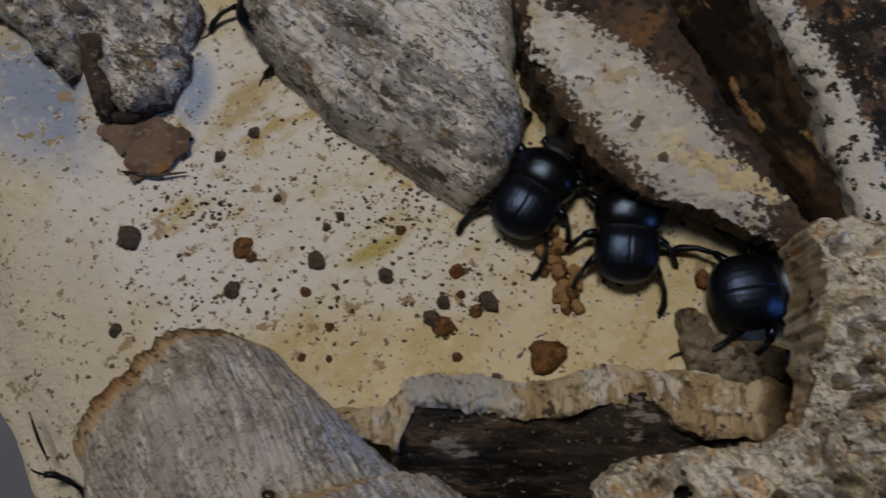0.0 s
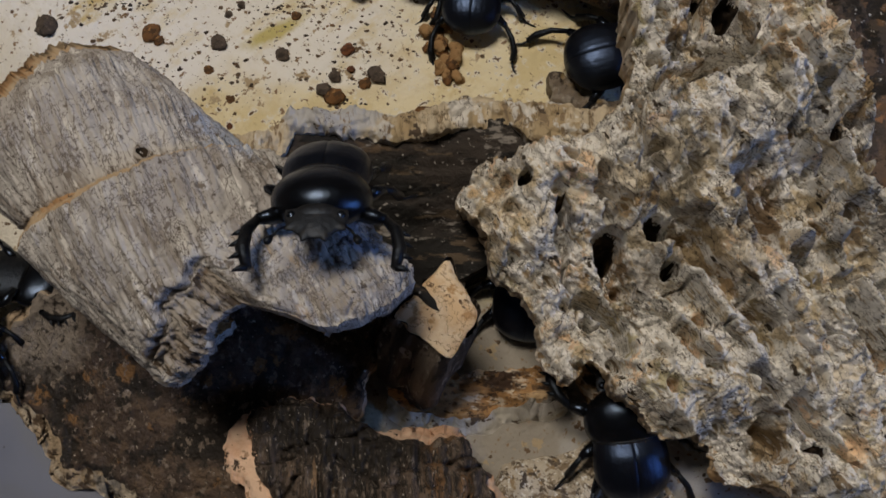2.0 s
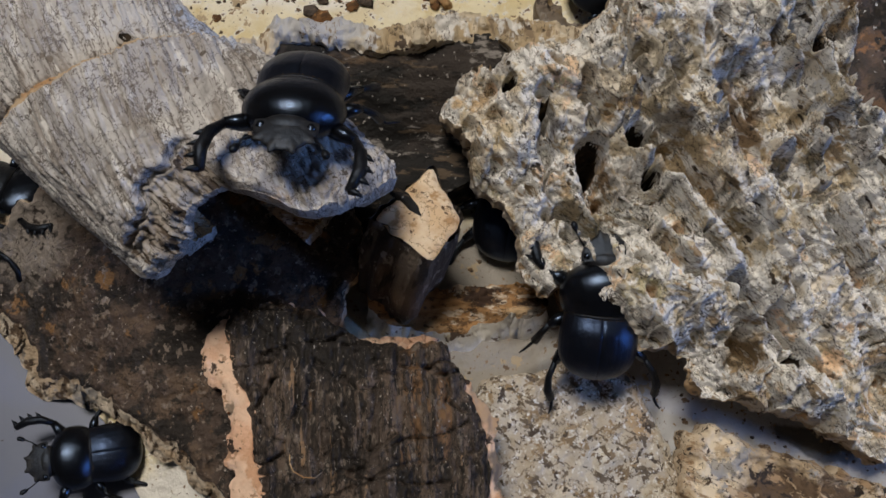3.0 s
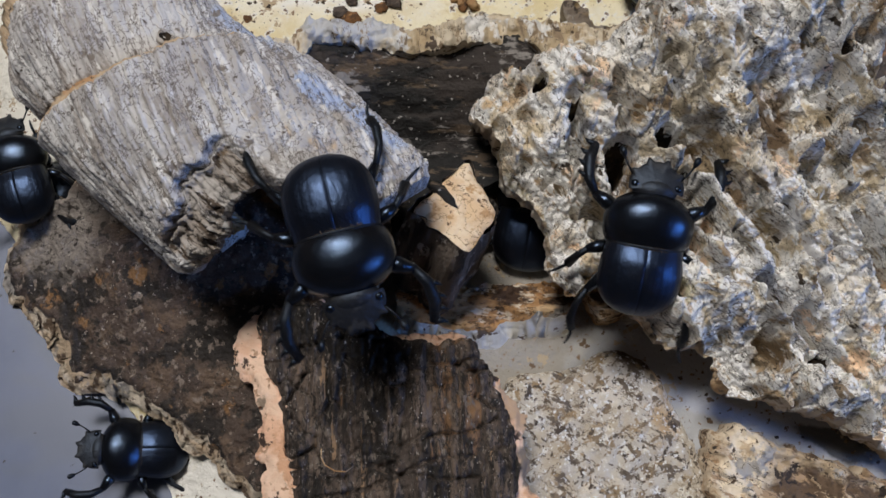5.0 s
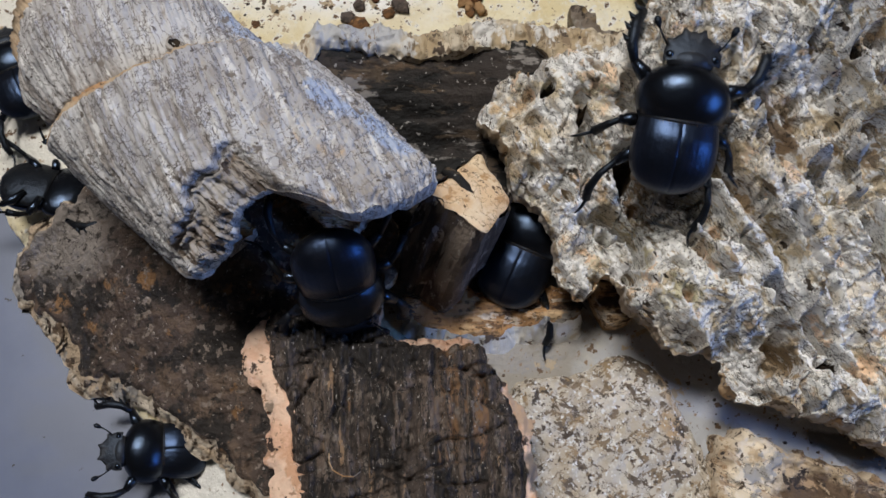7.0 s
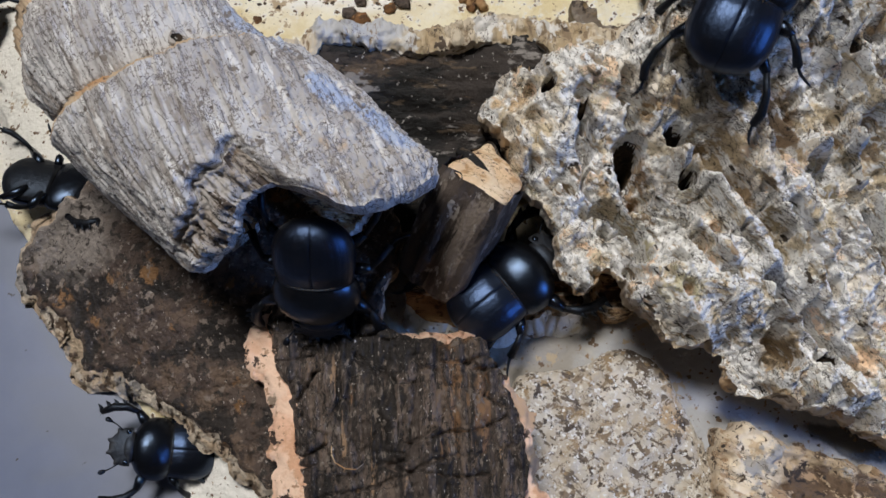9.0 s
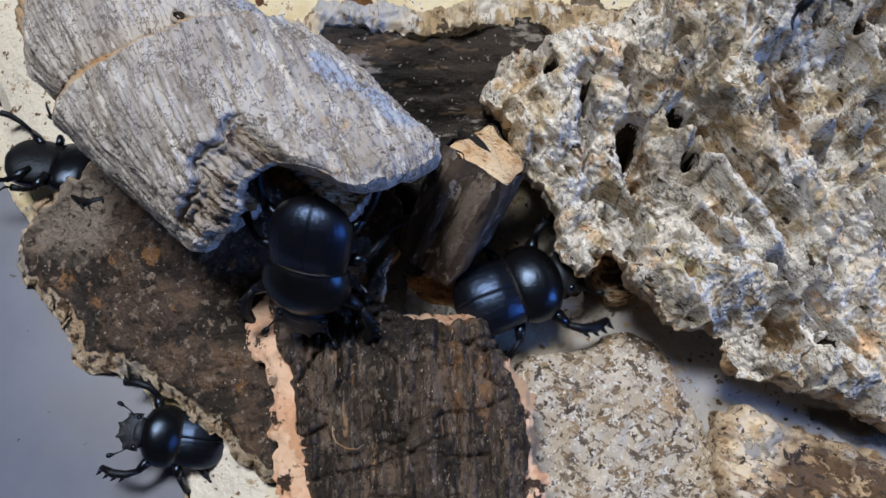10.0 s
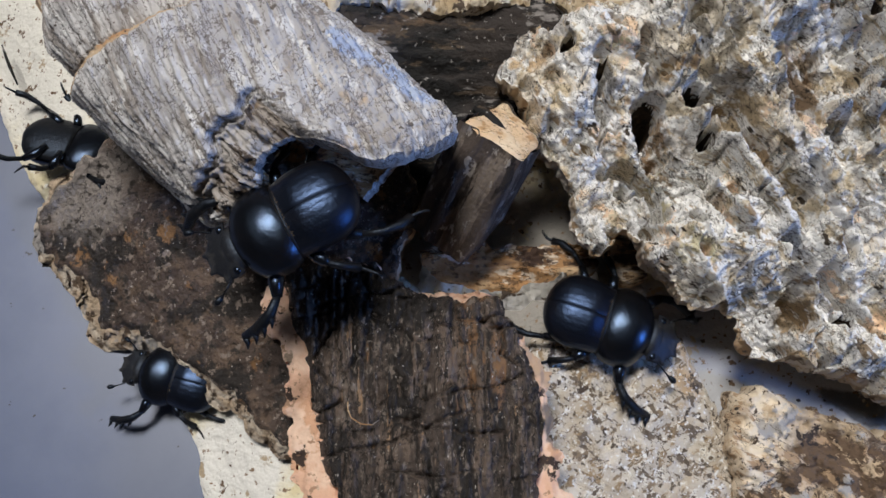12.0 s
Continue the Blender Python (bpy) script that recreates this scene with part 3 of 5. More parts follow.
def crust_slab_top(x, y, d):
    return 22 + 0.06 * (y - 60) + 1.3 * fbm(x / 4, y / 4, 0, 41, 5) - 1.8 * smooth(2.5, 0, d)


crust_slab = slab_thing("dark_bark_slab", "dark brown bark slab with a cream crust on top", "bark",
                        [(13, 112), (13, 88), (17, 73.5), (23, 63), (27.5, 55.5), (33.5, 51.5), (42, 49.5), (48.5, 46.5), (55, 43), (65.5, 39.5), (64, 45), (59, 55.4), (54, 64.5), (45.5, 78), (41.5, 88), (38, 112)],
                        crust_slab_top, lambda x, y, d: 17 - 9.5 * smooth(52, 62, y + 0.5 * (x - 30)), (M_POWDER, M_BROWNBARK, M_CHAR), step=0.5, ragged=1.6, ragged_size=2.4, seed=42, soften=0)
CRUST = [(16, 96), (18.5, 84), (26, 83), (29, 77.5), (35, 73), (40, 67), (41.5, 62), (46, 57.4), (52, 55.5), (57, 52), (61.5, 45.6), (54, 50), (46, 54), (39, 56), (34, 59), (29.5, 62.5), (27, 66), (23, 70), (18.5, 73), (14, 84)]
for geo, called, mat_used in zip(slab(CRUST, lambda x, y, d: crust_slab_top(x, y, 9 + 0 * d) + 0.45 * smooth(0, 1.8, d) + 0.08, lambda x, y, d: crust_slab_top(x, y, 9 + 0 * d) - 0.4,
                                      step=0.28, ragged=3.0, ragged_size=1.7, seed=45), ("crust", "crust_edge", "crust_base"), (M_CRUST,) * 3):
    part(called, geo, mat_used, crust_slab, "cream crumbly crust" if called == "crust" else "")


def right_slab_top(x, y, d):
    u, v = turned(x, y, 60)
    return 14 + 0.05 * (y - 20) + arch(d, 6, 3) + 1.3 * fbm(u / 6, v / 3, 0, 51, 4) + 0.5 * fbm(x / 1.5, y / 1.5, 0, 53, 3)


M_RUST = surface("rusty_dark_bark", (0.075, 0.060, 0.052), [
    ((0.15, 0.105, 0.08), 110, 0.49, 0.57), ((0.016, 0.014, 0.012), 120, 0.50, 0.56), ((0.34, 0.18, 0.09), 170, 0.60, 0.64), ((0.17, 0.10, 0.055), 90, 0.575, 0.62), ((0.10, 0.065, 0.045), 420, 0.54, 0.59), ((0.022, 0.018, 0.015), 200, 0.53, 0.57),
    ((0.45, 0.44, 0.43), 700, 0.635, 0.67), ((0.80, 0.795, 0.79), 900, 1.80, 1.62, (71, 66, 5.5, 34), 22, "patch"), ((0.04, 0.034, 0.03), 420, 0.56, 0.59), ((0.60, 0.60, 0.60), 420, 0.655, 0.68)],
    0.75, [(360, 0.9), (1400, 0.45)], 0.35)
slab_thing("rusty_bark_slab", "dark rusty bark slab with white lichen", "bark",
           [(61, 112), (60, 90), (62, 84), (67, 76), (70.5, 69), (72, 59), (74.5, 52), (76, 42), (78, 10), (86, -20), (98, -50), (150, -60), (150, 112)],
           right_slab_top, lambda x, y, d: 0 * x + 7.7, (M_RUST, M_RUST, M_BROWNBARK), step=0.6, ragged=1.4, ragged_size=6, seed=55)


def lump_top(x, y, d):
    flakes = np.floor((0.5 + 0.5 * fbm(x / 4.5, y / 3, 0, 65, 4)) * 7) / 7
    return 11 + arch(d, 3, 4) + 9.0 * (flakes - 0.5) + 1.2 * fbm(x / 2, y / 2, 0, 61, 4)


slab_thing("grey_bark_lump", "flaking grey bark piece on the plaster", "bark",
           [(-96, 112), (-92, 92), (-85, 88), (-79, 82), (-73, 77), (-70, 82), (-67, 76), (-65, 71), (-58, 69.5), (-53, 72), (-50, 79), (-49, 92), (-52, 112)],
           lump_top, lambda x, y, d: 0 * x + 7.7, (M_WHITEBARK, M_BROWNBARK, M_BROWNBARK), step=0.45, ragged=2.2, ragged_size=3, seed=63, soften=0)


# the upturned bark: a pale torn rim and a blackened trough in front of it
def trough_top(x, y, d):
    k = smooth(12, -10, y + 0.06 * (x - 15))
    return 27.5 - 11.5 * k + 2.2 * smooth(-2, -9, y) + 0.9 * fbm(x / 9, y / 2.2, 0, 71, 4) + 0.4 * fbm(x / 2, y / 0.8, 0, 75, 3)


trough = slab_thing("upturned_bark", "upturned bark with a blackened inside and a pale torn rim", "bark",
                    [(-8, 13), (0, 14), (20, 13), (34, 15), (50, 12), (57, 8), (56, 2), (48, -3), (34, -6), (25, -12), (12, -17), (0, -15), (-8, -4)],
                    trough_top, lambda x, y, d: 0 * x + 7.6, (M_CHAR, M_CHAR, M_CHAR), step=0.5, ragged=0.8, seed=72)


def rim_top(x, y, d):
    tear = np.floor((0.5 + 0.5 * fbm(x / 7, y / 5, 0, 85, 3)) * 5) / 5
    z = 30.0 + 5.5 * (tear - 0.5) + 1.2 * fbm(x / 0.9, y / 4.0, 0, 81, 4) + 1.6 * fbm(x / 3.5, y / 3.5, 0, 82, 4) - 1.8 * smooth(0.03, 0.0, np.abs(fbm(x / 5, y / 14, 0, 86, 2)))
    return z - 0.12 * np.maximum(y - 12, 0) ** 1.5 - 0.8 * smooth(1.0, 0, d)


RIM = [(-17, 12), (-11.6, 12.7), (-8.3, 12.6), (-5, 17), (-1, 18), (7.7, 17), (12, 16.3), (18.5, 17), (25, 19), (35.7, 18.6), (42, 17.8), (48.6, 16), (52.6, 17), (58, 13.6),
       (58, 6.4), (52.8, 6.5), (41.4, 7.5), (35.8, 9.6), (33.4, 13.4), (27, 13.2), (18.5, 10.4), (5.6, 11.2), (-4.3, 12.4), (-7, 6), (-11.5, 7.2), (-17, 10)]
for geo, called, mat_used in zip(slab(RIM, rim_top, lambda x, y, d: 0 * x + 9 + 12 * smooth(14, 9, y), step=0.3, ragged=1.0, ragged_size=2.6, seed=83, wall_rough=0.6, rings=8, soften=0),
                                 ("torn_rim", "rim_wall", "rim_base"), (M_PALE, M_PALE, M_CHAR)):
    part(called, geo, mat_used, trough, "pale torn bark rim" if called == "torn_rim" else "")


# the large block of virgin cork
CORK = [(23, 1.3), (27.9, 3.7), (37.3, 5.5), (44.5, 5.5), (49.5, 9.5), (51, 15), (50, 24), (49.5, 33.5), (53, 36), (66, 36), (78, 35), (79.2, 23.6), (82.2, 12.9), (88.3, 8.3), (87.9, -0.1),
     (94, -7), (112, -20), (118, -48), (100, -60), (88, -54), (76.1, -49.5), (64, -48), (63, -40.5), (54, -39.5), (49, -35), (45.1, -27.8), (42.1, -31.9), (37.1, -28.8), (36.1, -19.7), (30,
     -14.8), (27, -7)]
# round holes: x, y, radius, depth; long hollows: two ends, half width, depth
PITS = [(34.1, -0.8, 1.1, 5), (46.9, -11.6, 2.3, 8), (54.0, -9.8, 2.2, 8), (56.3, -15.4, 1.4, 7), (79.3, -43.6, 1.2, 4), (81.5, 3.4, 1.3, 5), (74.9, 17.5, 1.4, 5), (63.1, 18.8, 1.7, 5),
        (59.7, 23.2, 1.5, 5), (85.8, -22.2, 1.1, 5), (39.5, -4.4, 0.7, 3)]
FURROWS = [(47.5, -12.5, 49, -17.5, 2.0, 4.5), (54.5, -9.8, 60.6, -10.6, 1.9, 4.5), (60.6, -10.6, 62, -14.7, 1.7, 4), (62, -14.7, 64.6, -18.2, 1.5, 3.5), (42.3, -19, 48.7, -22.6, 1.3, 6.5),
           (48.7, -22.6, 49.5, -26.5, 1.3, 6), (45.4, -4, 49, -5.8, 1.0, 4), (68.5, -3, 72.5, -9.5, 3.4, 3.4), (76.2, -13.8, 82.9, -21.7, 1.5, 4.2), (65.9, -19.9, 72.3, -26.9, 1.9, 3.6), (70.6, -40, 73.4, -43.6, 1.2, 5),
           (69.5, -31.6, 72.6, -35.6, 1.2, 4), (50.1, 5, 51.7, -0.9, 0.8, 3.4), (51.7, -0.9, 55.2, -7.1, 1.0, 3.6), (55.2, -7.1, 61.1, -8.4, 0.8, 2.6), (72.5, -20.4, 79.8, -33.1, 1.0, 3.2),
           (83.9, -12.1, 92, -30, 1.3, 3.8), (53.3, 10.4, 67.5, 14.1, 1.1, 3.5), (75.9, -36.1, 84.1, -46, 1.1, 3.5), (58.8, 17.6, 60.2, 25.2, 1.2, 3.5), (68, 23, 73.2, 15.9, 1.2, 3.5), (57.5, -24, 62.5, -31, 0.9, 3.0), (39.5, -6, 40.6, -12.5, 0.8, 3.0)]
SWELLS = [(50, 33, 11.25), (53, 23, -7.33), (51, 11, -1.56), (57, 22, 4.59), (43, 0, 8.33), (34, -1, -1.34), (24, 2, -1.15), (54, 6, 2.43), (60, -1, 2.86), (66, 3, 1.9), (65, -7, -5.68),
     (70, -19, 2.83), (75, 11, 0.4), (66, 34, 7.19), (80, 26, 4.4), (46, -13, -3.32), (55, -20, 0.88), (84, -5, -0.12), (90, -30, -0.19), (36, -14, -0.18), (70, -40, -0.35)]


def cork_rise(x, y):
    """Broad swellings of the block: centre and height, each some 11 mm wide."""
    return sum(h * np.exp(-((x - cx) ** 2 + (y - cy) ** 2) / 242.0) for cx, cy, h in SWELLS)


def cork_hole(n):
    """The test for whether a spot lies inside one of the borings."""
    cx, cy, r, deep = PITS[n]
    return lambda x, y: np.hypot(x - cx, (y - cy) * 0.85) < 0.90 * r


def hollow(x, y, deep_scale):
    """How far the long hollows sink the face."""
    jx, jy = x + 1.3 * fbm(x / 3.5, y / 3.5, 0, 88, 3), y + 1.3 * fbm(x / 3.5, y / 3.5, 3, 89, 3)
    sunk = np.zeros(x.shape)
    for ax, ay, bx, by, half, deep in FURROWS:
        ex, ey = bx - ax, by - ay
        k = np.clip(((jx - ax) * ex + (jy - ay) * ey) / (ex * ex + ey * ey), 0, 1)
        sunk = np.maximum(sunk, deep_scale * deep * smooth(1.4, 0.5, np.hypot(jx - ax - k * ex, jy - ay - k * ey) / half))
    return sunk


def cork_warp(x, y):
    """Draw the mesh lines together round the borings, so that their lips come out clean."""
    for cx, cy, r, deep in PITS:
        ex, ey = x - cx, (y - cy) * 0.85
        rr = np.hypot(ex, ey) / r + 1e-9
        q = rr - 1
        new_rr = np.where(rr < 2, 1 + np.sign(q) * np.abs(q) ** 1.7, rr)
        x, y = cx + ex * new_rr / rr, cy + ey * new_rr / rr / 0.85
    return x, y


def cork_top(x, y, d):
    far = np.hypot(x - 70, y - 10)
    z = 50.5 - 0.41 * far + 3.0 * smooth(24, 0, np.hypot(x - 76, y - 14)) + 4.5 * smooth(20, 4, np.hypot(x - 55, y - 24)) - 0.22 * np.maximum(x - 84, 0) + cork_rise(x, y)
    wx, wy = x + 2.4 * fbm(x / 7, y / 7, 0, 91, 3), y + 2.4 * fbm(x / 7, y / 7, 5, 92, 3)
    u, v = turned(wx, wy, -56)
    streaky = smooth(46, 64, x - 0.3 * y)
    # knobs on the left, long ridges down the right-hand slope
    ridge = 1 - np.abs(fbm(u / 24, v / 6.0, 0, 93, 2)) * 2.4
    z = z + 6.0 * (ridge - 0.5) * streaky + 4.6 * (1 - streaky) * fbm(wx / 7, wy / 7, 0, 94, 2) + 1.6 * fbm(wx / 10, wy / 10, 0, 87, 2)
    z = z - hollow(x, y, 1.8)
    # narrow deep crevices
    crag = np.abs(fbm(u / 13, v / 4.4, 0, 95, 3))
    z = z - 7.0 * smooth(0.06, 0.025, crag) * smooth(-0.1, 0.1, fbm(x / 11, y / 11, 0, 96, 2))
    # small cavities eaten into it
    ha, hb = x + 0.7 * fbm(x / 2, y / 2, 0, 66, 2), y + 0.7 * fbm(x / 2, y / 2, 2, 67, 2)
    hu, hv = turned(ha, hb, -56)
    h1, h2, held = cells(hu / 5.2, hv / 3.6, 68)
    z = z - 4.5 * smooth(0.30, 0.16, h1) * (held > 0.52)
    # ledges where layers have broken off
    step_at = (0.5 + 0.5 * fbm(u / 11, v / 5.5, 0, 97, 3)) * 5
    z = z + 5.0 * ((np.floor(step_at) + smooth(0.0, 0.12, step_at % 1.0)) / 5 - 0.6)
    layer = (z + 0.4 * fbm(wx / 3, wy / 3, 0, 100, 3)) / 1.3
    z = 0.45 * z + 0.55 * 1.3 * (np.floor(layer) + smooth(0.36, 0.64, layer % 1.0))
    # cracked plates: flat, each a little higher or lower, parted by fine cracks
    ja, jb = x + 1.0 * fbm(x / 1.8, y / 1.8, 0, 76, 3), y + 1.0 * fbm(x / 1.8, y / 1.8, 4, 77, 3)
    pu, pv = turned(ja, jb, -56)
    d1, d2, own = cells(pu / 5.0, pv / 3.2, 78)
    e1, e2, small = cells(pu / 1.7, pv / 1.1, 79)
    broken = smooth(0.44, 0.58, value_noise(x / 7, y / 7, 0, 75))
    z = z + 1.5 * (own - 0.5) - 0.9 * smooth(0.07, 0.0, d2 - d1) + 0.55 * broken * (small - 0.5) - 0.5 * broken * smooth(0.12, 0.0, e2 - e1)
    z = z + 0.22 * fbm(u / 1.4, v / 0.9, 0, 90, 3, 0.55)
    for cx, cy, r, deep in PITS:
        rr = np.hypot(x - cx, (y - cy) * 0.85) / r
        z = z - deep * smooth(1.10, 0.72, rr)
    return z - 2.0 * smooth(2.4, 0, d)


def cork_bottom(x, y, d):
    far = np.hypot(x - 70, y - 10)
    low = 49.5 - 0.40 * far - 0.22 * np.maximum(x - 84, 0) + cork_rise(x, y)
    edge = np.maximum(low - 6 - 8 * smooth(0, 7, d), 9)
    return edge + (8.2 - edge) * smooth(5, 18, d)


# the pits are shallow: a dark brown inlay paints the shade inside them
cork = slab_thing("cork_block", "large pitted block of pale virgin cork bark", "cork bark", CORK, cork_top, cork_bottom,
                  (M_CORK, M_CORKSIDE, M_CORKSIDE), inlay=[("hole_shade", M_HOLE, cork_hole(n), "worm-eaten hole, its shade painted dark brown") for n in range(len(PITS))], step=0.2, ragged=1.5, ragged_size=3.4, seed=99, rings=9, wall_rough=0.9, soften=1, warp=cork_warp)


# the dark brown plate, leaning over the board's edge
def left_plate_top(x, y, d):
    z = 3.4 + 0.50 * (x + 49) + 0.36 * (y + 42)
    z = np.where(z > 12, 12 + 6 * (1 - np.exp(-(z - 12) / 6)), z)
    return z + 1.2 * smooth(3.5, 0.6, d) + 0.8 * fbm(x / 5, y / 5, 0, 101, 4) + 0.3 * fbm(x / 1.2, y / 1.2, 0, 103, 3) - 0.9 * smooth(0.8, 0, d)


M_RIMTAN = surface("tan_bark_edge", (0.58, 0.45, 0.31), [((0.68, 0.59, 0.47), 130, 0.46, 0.56), ((0.15, 0.105, 0.07), 150, 0.55, 0.60), ((0.40, 0.37, 0.34), 90, 0.57, 0.62), ((0.09, 0.065, 0.05), 330, 0.58, 0.63)], 0.9, [(300, 1.8), (1000, 0.8)], 0.2)
slab_thing("brown_bark_plate", "dark brown bark plate with a tan broken edge", "bark",
           [(-65, -21), (-62, -18), (-52, -12), (-40, -6), (-20, -4), (2, -6), (9, -14), (9, -26), (4, -40), (-8, -62), (-13, -63.5), (-19, -57.5), (-33, -48), (-43, -42), (-47, -44), (-50, -42), (-50, -36), (-61, -29)],
           left_plate_top, lambda x, y, d: left_plate_top(x, y, 5 + 0 * d) - 3.2, (M_BROWNBARK, M_RIMTAN, M_CHAR), edge_label="tan broken edge", step=0.4, ragged=2.0, ragged_size=3.0, seed=105, rings=9, wall_rough=0.8,
           flare=lambda x, y: (2.0 + 2.8 * value_noise(x / 5, y / 5, 0, 107)) * smooth(-0.3, 0.0, -0.1 - 0.01 * (x * 0.77 + y * 0.63 + 52)))


# the dark plank of bark in front
def plank_top(x, y, d):
    u, v = turned(x, y, 3)
    z = 25.5 + 0.10 * (x - 8) + 2.4 * smooth(18, 0, np.abs(x - 16)) - 0.02 * (y + 50)
    wu, wv = u + 1.2 * fbm(u / 5, v / 7, 0, 113, 3), v + 1.6 * fbm(u / 4, v / 9, 0, 116, 3)
    d1, d2, own = cells(wu / 4.6, wv / 12.0, 111)
    z = z + 1.3 * (own - 0.5) - 1.0 * smooth(0.06, 0.0, d2 - d1) + 1.5 * fbm(u / 0.7, v / 7, 0, 114, 4) + 0.6 * fbm(x / 0.8, y / 1.2, 0, 115, 3)
    # cracks across the grain
    z = z - 2.0 * smooth(0.045, 0.005, np.abs(fbm(u / 16, v / 6, 0, 120, 3))) * smooth(-0.1, 0.1, fbm(u / 9, v / 9, 0, 122, 2))
    z = z - 1.3 * smooth(0.5, 0.0, np.abs(v + 63.0 - 0.25 * (u - 5) + 0.9 * fbm(u / 4, 0 * u, 0, 118, 3))) * smooth(24, 12, u)
    return z - 1.6 * smooth(1.6, 0, d)


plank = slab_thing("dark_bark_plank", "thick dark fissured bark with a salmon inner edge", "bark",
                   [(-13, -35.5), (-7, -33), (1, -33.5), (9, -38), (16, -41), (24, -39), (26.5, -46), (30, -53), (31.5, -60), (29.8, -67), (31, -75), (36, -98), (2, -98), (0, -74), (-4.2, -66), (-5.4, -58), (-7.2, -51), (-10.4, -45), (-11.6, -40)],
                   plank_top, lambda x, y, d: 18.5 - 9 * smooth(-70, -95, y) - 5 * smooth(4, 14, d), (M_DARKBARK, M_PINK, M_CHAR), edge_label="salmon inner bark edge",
                   step=0.3, ragged=1.3, ragged_size=3.0, seed=117, rings=8, wall_rough=0.7,
                   flare=lambda x, y: 2.6 * smooth(8, 14, x) * smooth(-46, -43, y) * smooth(25, 21, x))
LEFT_LEDGE = [(-13.6, -33.6), (-16.4, -42.6), (-15, -45.4), (-12.8, -46), (-11.6, -49.5), (-10.2, -53), (-10.6, -60), (-8.6, -67), (-6, -80), (-3, -98), (4, -98), (2, -75), (-2, -66), (-3.4, -58), (-5.2, -51), (-8, -45), (-9.4, -40), (-8, -34)]
RIGHT_LEDGE = [(25, -43.5), (28.6, -45.6), (30.8, -49), (31.6, -51), (32.6, -55), (33.4, -58), (33.2, -62), (34, -67), (36.6, -80), (39, -98), (34, -98), (29, -80), (27.6, -67), (29, -61), (29, -57), (27.5, -50), (25, -46)]
for outline, seed in ((LEFT_LEDGE, 211), (RIGHT_LEDGE, 212)):
    for geo, called, mat_used in zip(slab(outline, lambda x, y, d: 21.9 + 0.09 * (x - 4) + 0.8 * smooth(0, 1.6, d) + 0.5 * fbm(x / 2.2, y / 3.2, 0, seed, 4), lambda x, y, d: 18.2 - 9 * smooth(-70, -95, y),
                                          step=0.3, ragged=2.0, ragged_size=2.4, seed=seed, wall_rough=0.5), ("inner_bark", "inner_bark_edge", "inner_bark_base"), (M_PINK, M_PINK, M_CHAR)):
        part(called, geo, mat_used, plank, "salmon inner bark showing past the edge" if called == "inner_bark" else "")


# small pieces round it
def speckled_top(x, y, d):
    return 9.8 + arch(d, 5, 2.2) + 0.7 * fbm(x / 6, y / 6, 0, 121, 3) + 0.8 * fbm(x / 1.6, y / 1.6, 0, 123, 4)


slab_thing("speckled_bark_piece", "flat grey and tan speckled bark piece", "bark",
           [(29, -44), (36, -42.5), (42, -43), (49, -37.5), (57, -41.5), (62, -53), (65, -60), (67, -74), (66, -98), (34, -98), (30, -60)],
           speckled_top, lambda x, y, d: 0 * x + 4.0, (M_SPECKLE, M_SPECKLE, M_CHAR), step=0.5, ragged=0.7, seed=125)


def chip_top(x, y, d):
    u, v = turned(x, y, -30)
    ledge = np.floor((0.5 + 0.5 * fbm(u / 7, v / 4, 0, 131, 4)) * 7) / 7
    return 12 + arch(d, 2, 3) + 8.0 * (ledge - 0.5) + 0.7 * fbm(u / 2.5, v / 1.6, 0, 133, 4) - 0.10 * (x - 68)


slab_thing("tan_bark_chip", "rough tan bark chunk on the tray", "bark",
           [(65, -54), (70, -51.5), (78, -55), (90, -59), (108, -64), (108, -98), (72, -98), (66, -72), (64, -64)],
           chip_top, lambda x, y, d: 0 * x + 0.1, (M_TAN, M_TAN, M_CHAR), step=0.35, ragged=1.5, ragged_size=2.5, seed=135, wall_rough=0.8, soften=0)


def strip_top(x, y, d):
    ledge = np.floor((0.5 + 0.5 * fbm(x / 6, y / 2.2, 0, 143, 4)) * 8) / 8
    flaky = 0.45 + 0.55 * smooth(24, 30, x)
    return 12.3 + 1.4 * fbm(x / 9, y / 1.6, 0, 141, 4) + 6.0 * flaky * (ledge - 0.5) + 0.5 * fbm(x / 1.8, y / 0.7, 0, 142, 3) + 2.2 * smooth(-36, -29, y)


slab_thing("orange_bark_strip", "orange-brown strip of inner bark with a pale edge", "bark",
           [(10, -28), (20, -27.5), (32, -28.5), (42, -27), (43, -32), (36, -33.5), (28, -35), (22, -36), (17, -35), (11, -33)],
           strip_top, lambda x, y, d: 0 * x + 7.7, (M_ORANGE, M_CRUST, M_CHAR), edge_label="pale strip edge", step=0.35, ragged=1.6, ragged_size=3, seed=145, flare=lambda x, y: 3.0 * smooth(-31, -33, y))
# splintered bark, darkened; its low left part is filler painted as the crevice's shade
M_OCHRE = surface("ochre_bark_crevice_shade", (0.055, 0.036, 0.022), [((0.15, 0.095, 0.045), 120, 0.52, 0.60, (1, 3, 1), 25), ((0.014, 0.011, 0.009), 100, 0.47, 0.55, (1, 3, 1), 25), ((0.36, 0.23, 0.11), 110, 0.59, 0.63, (1, 3, 1), 25)], 0.9, [(320, 1.0, (1, 3, 1), 25), (1200, 0.4)], 0.15)
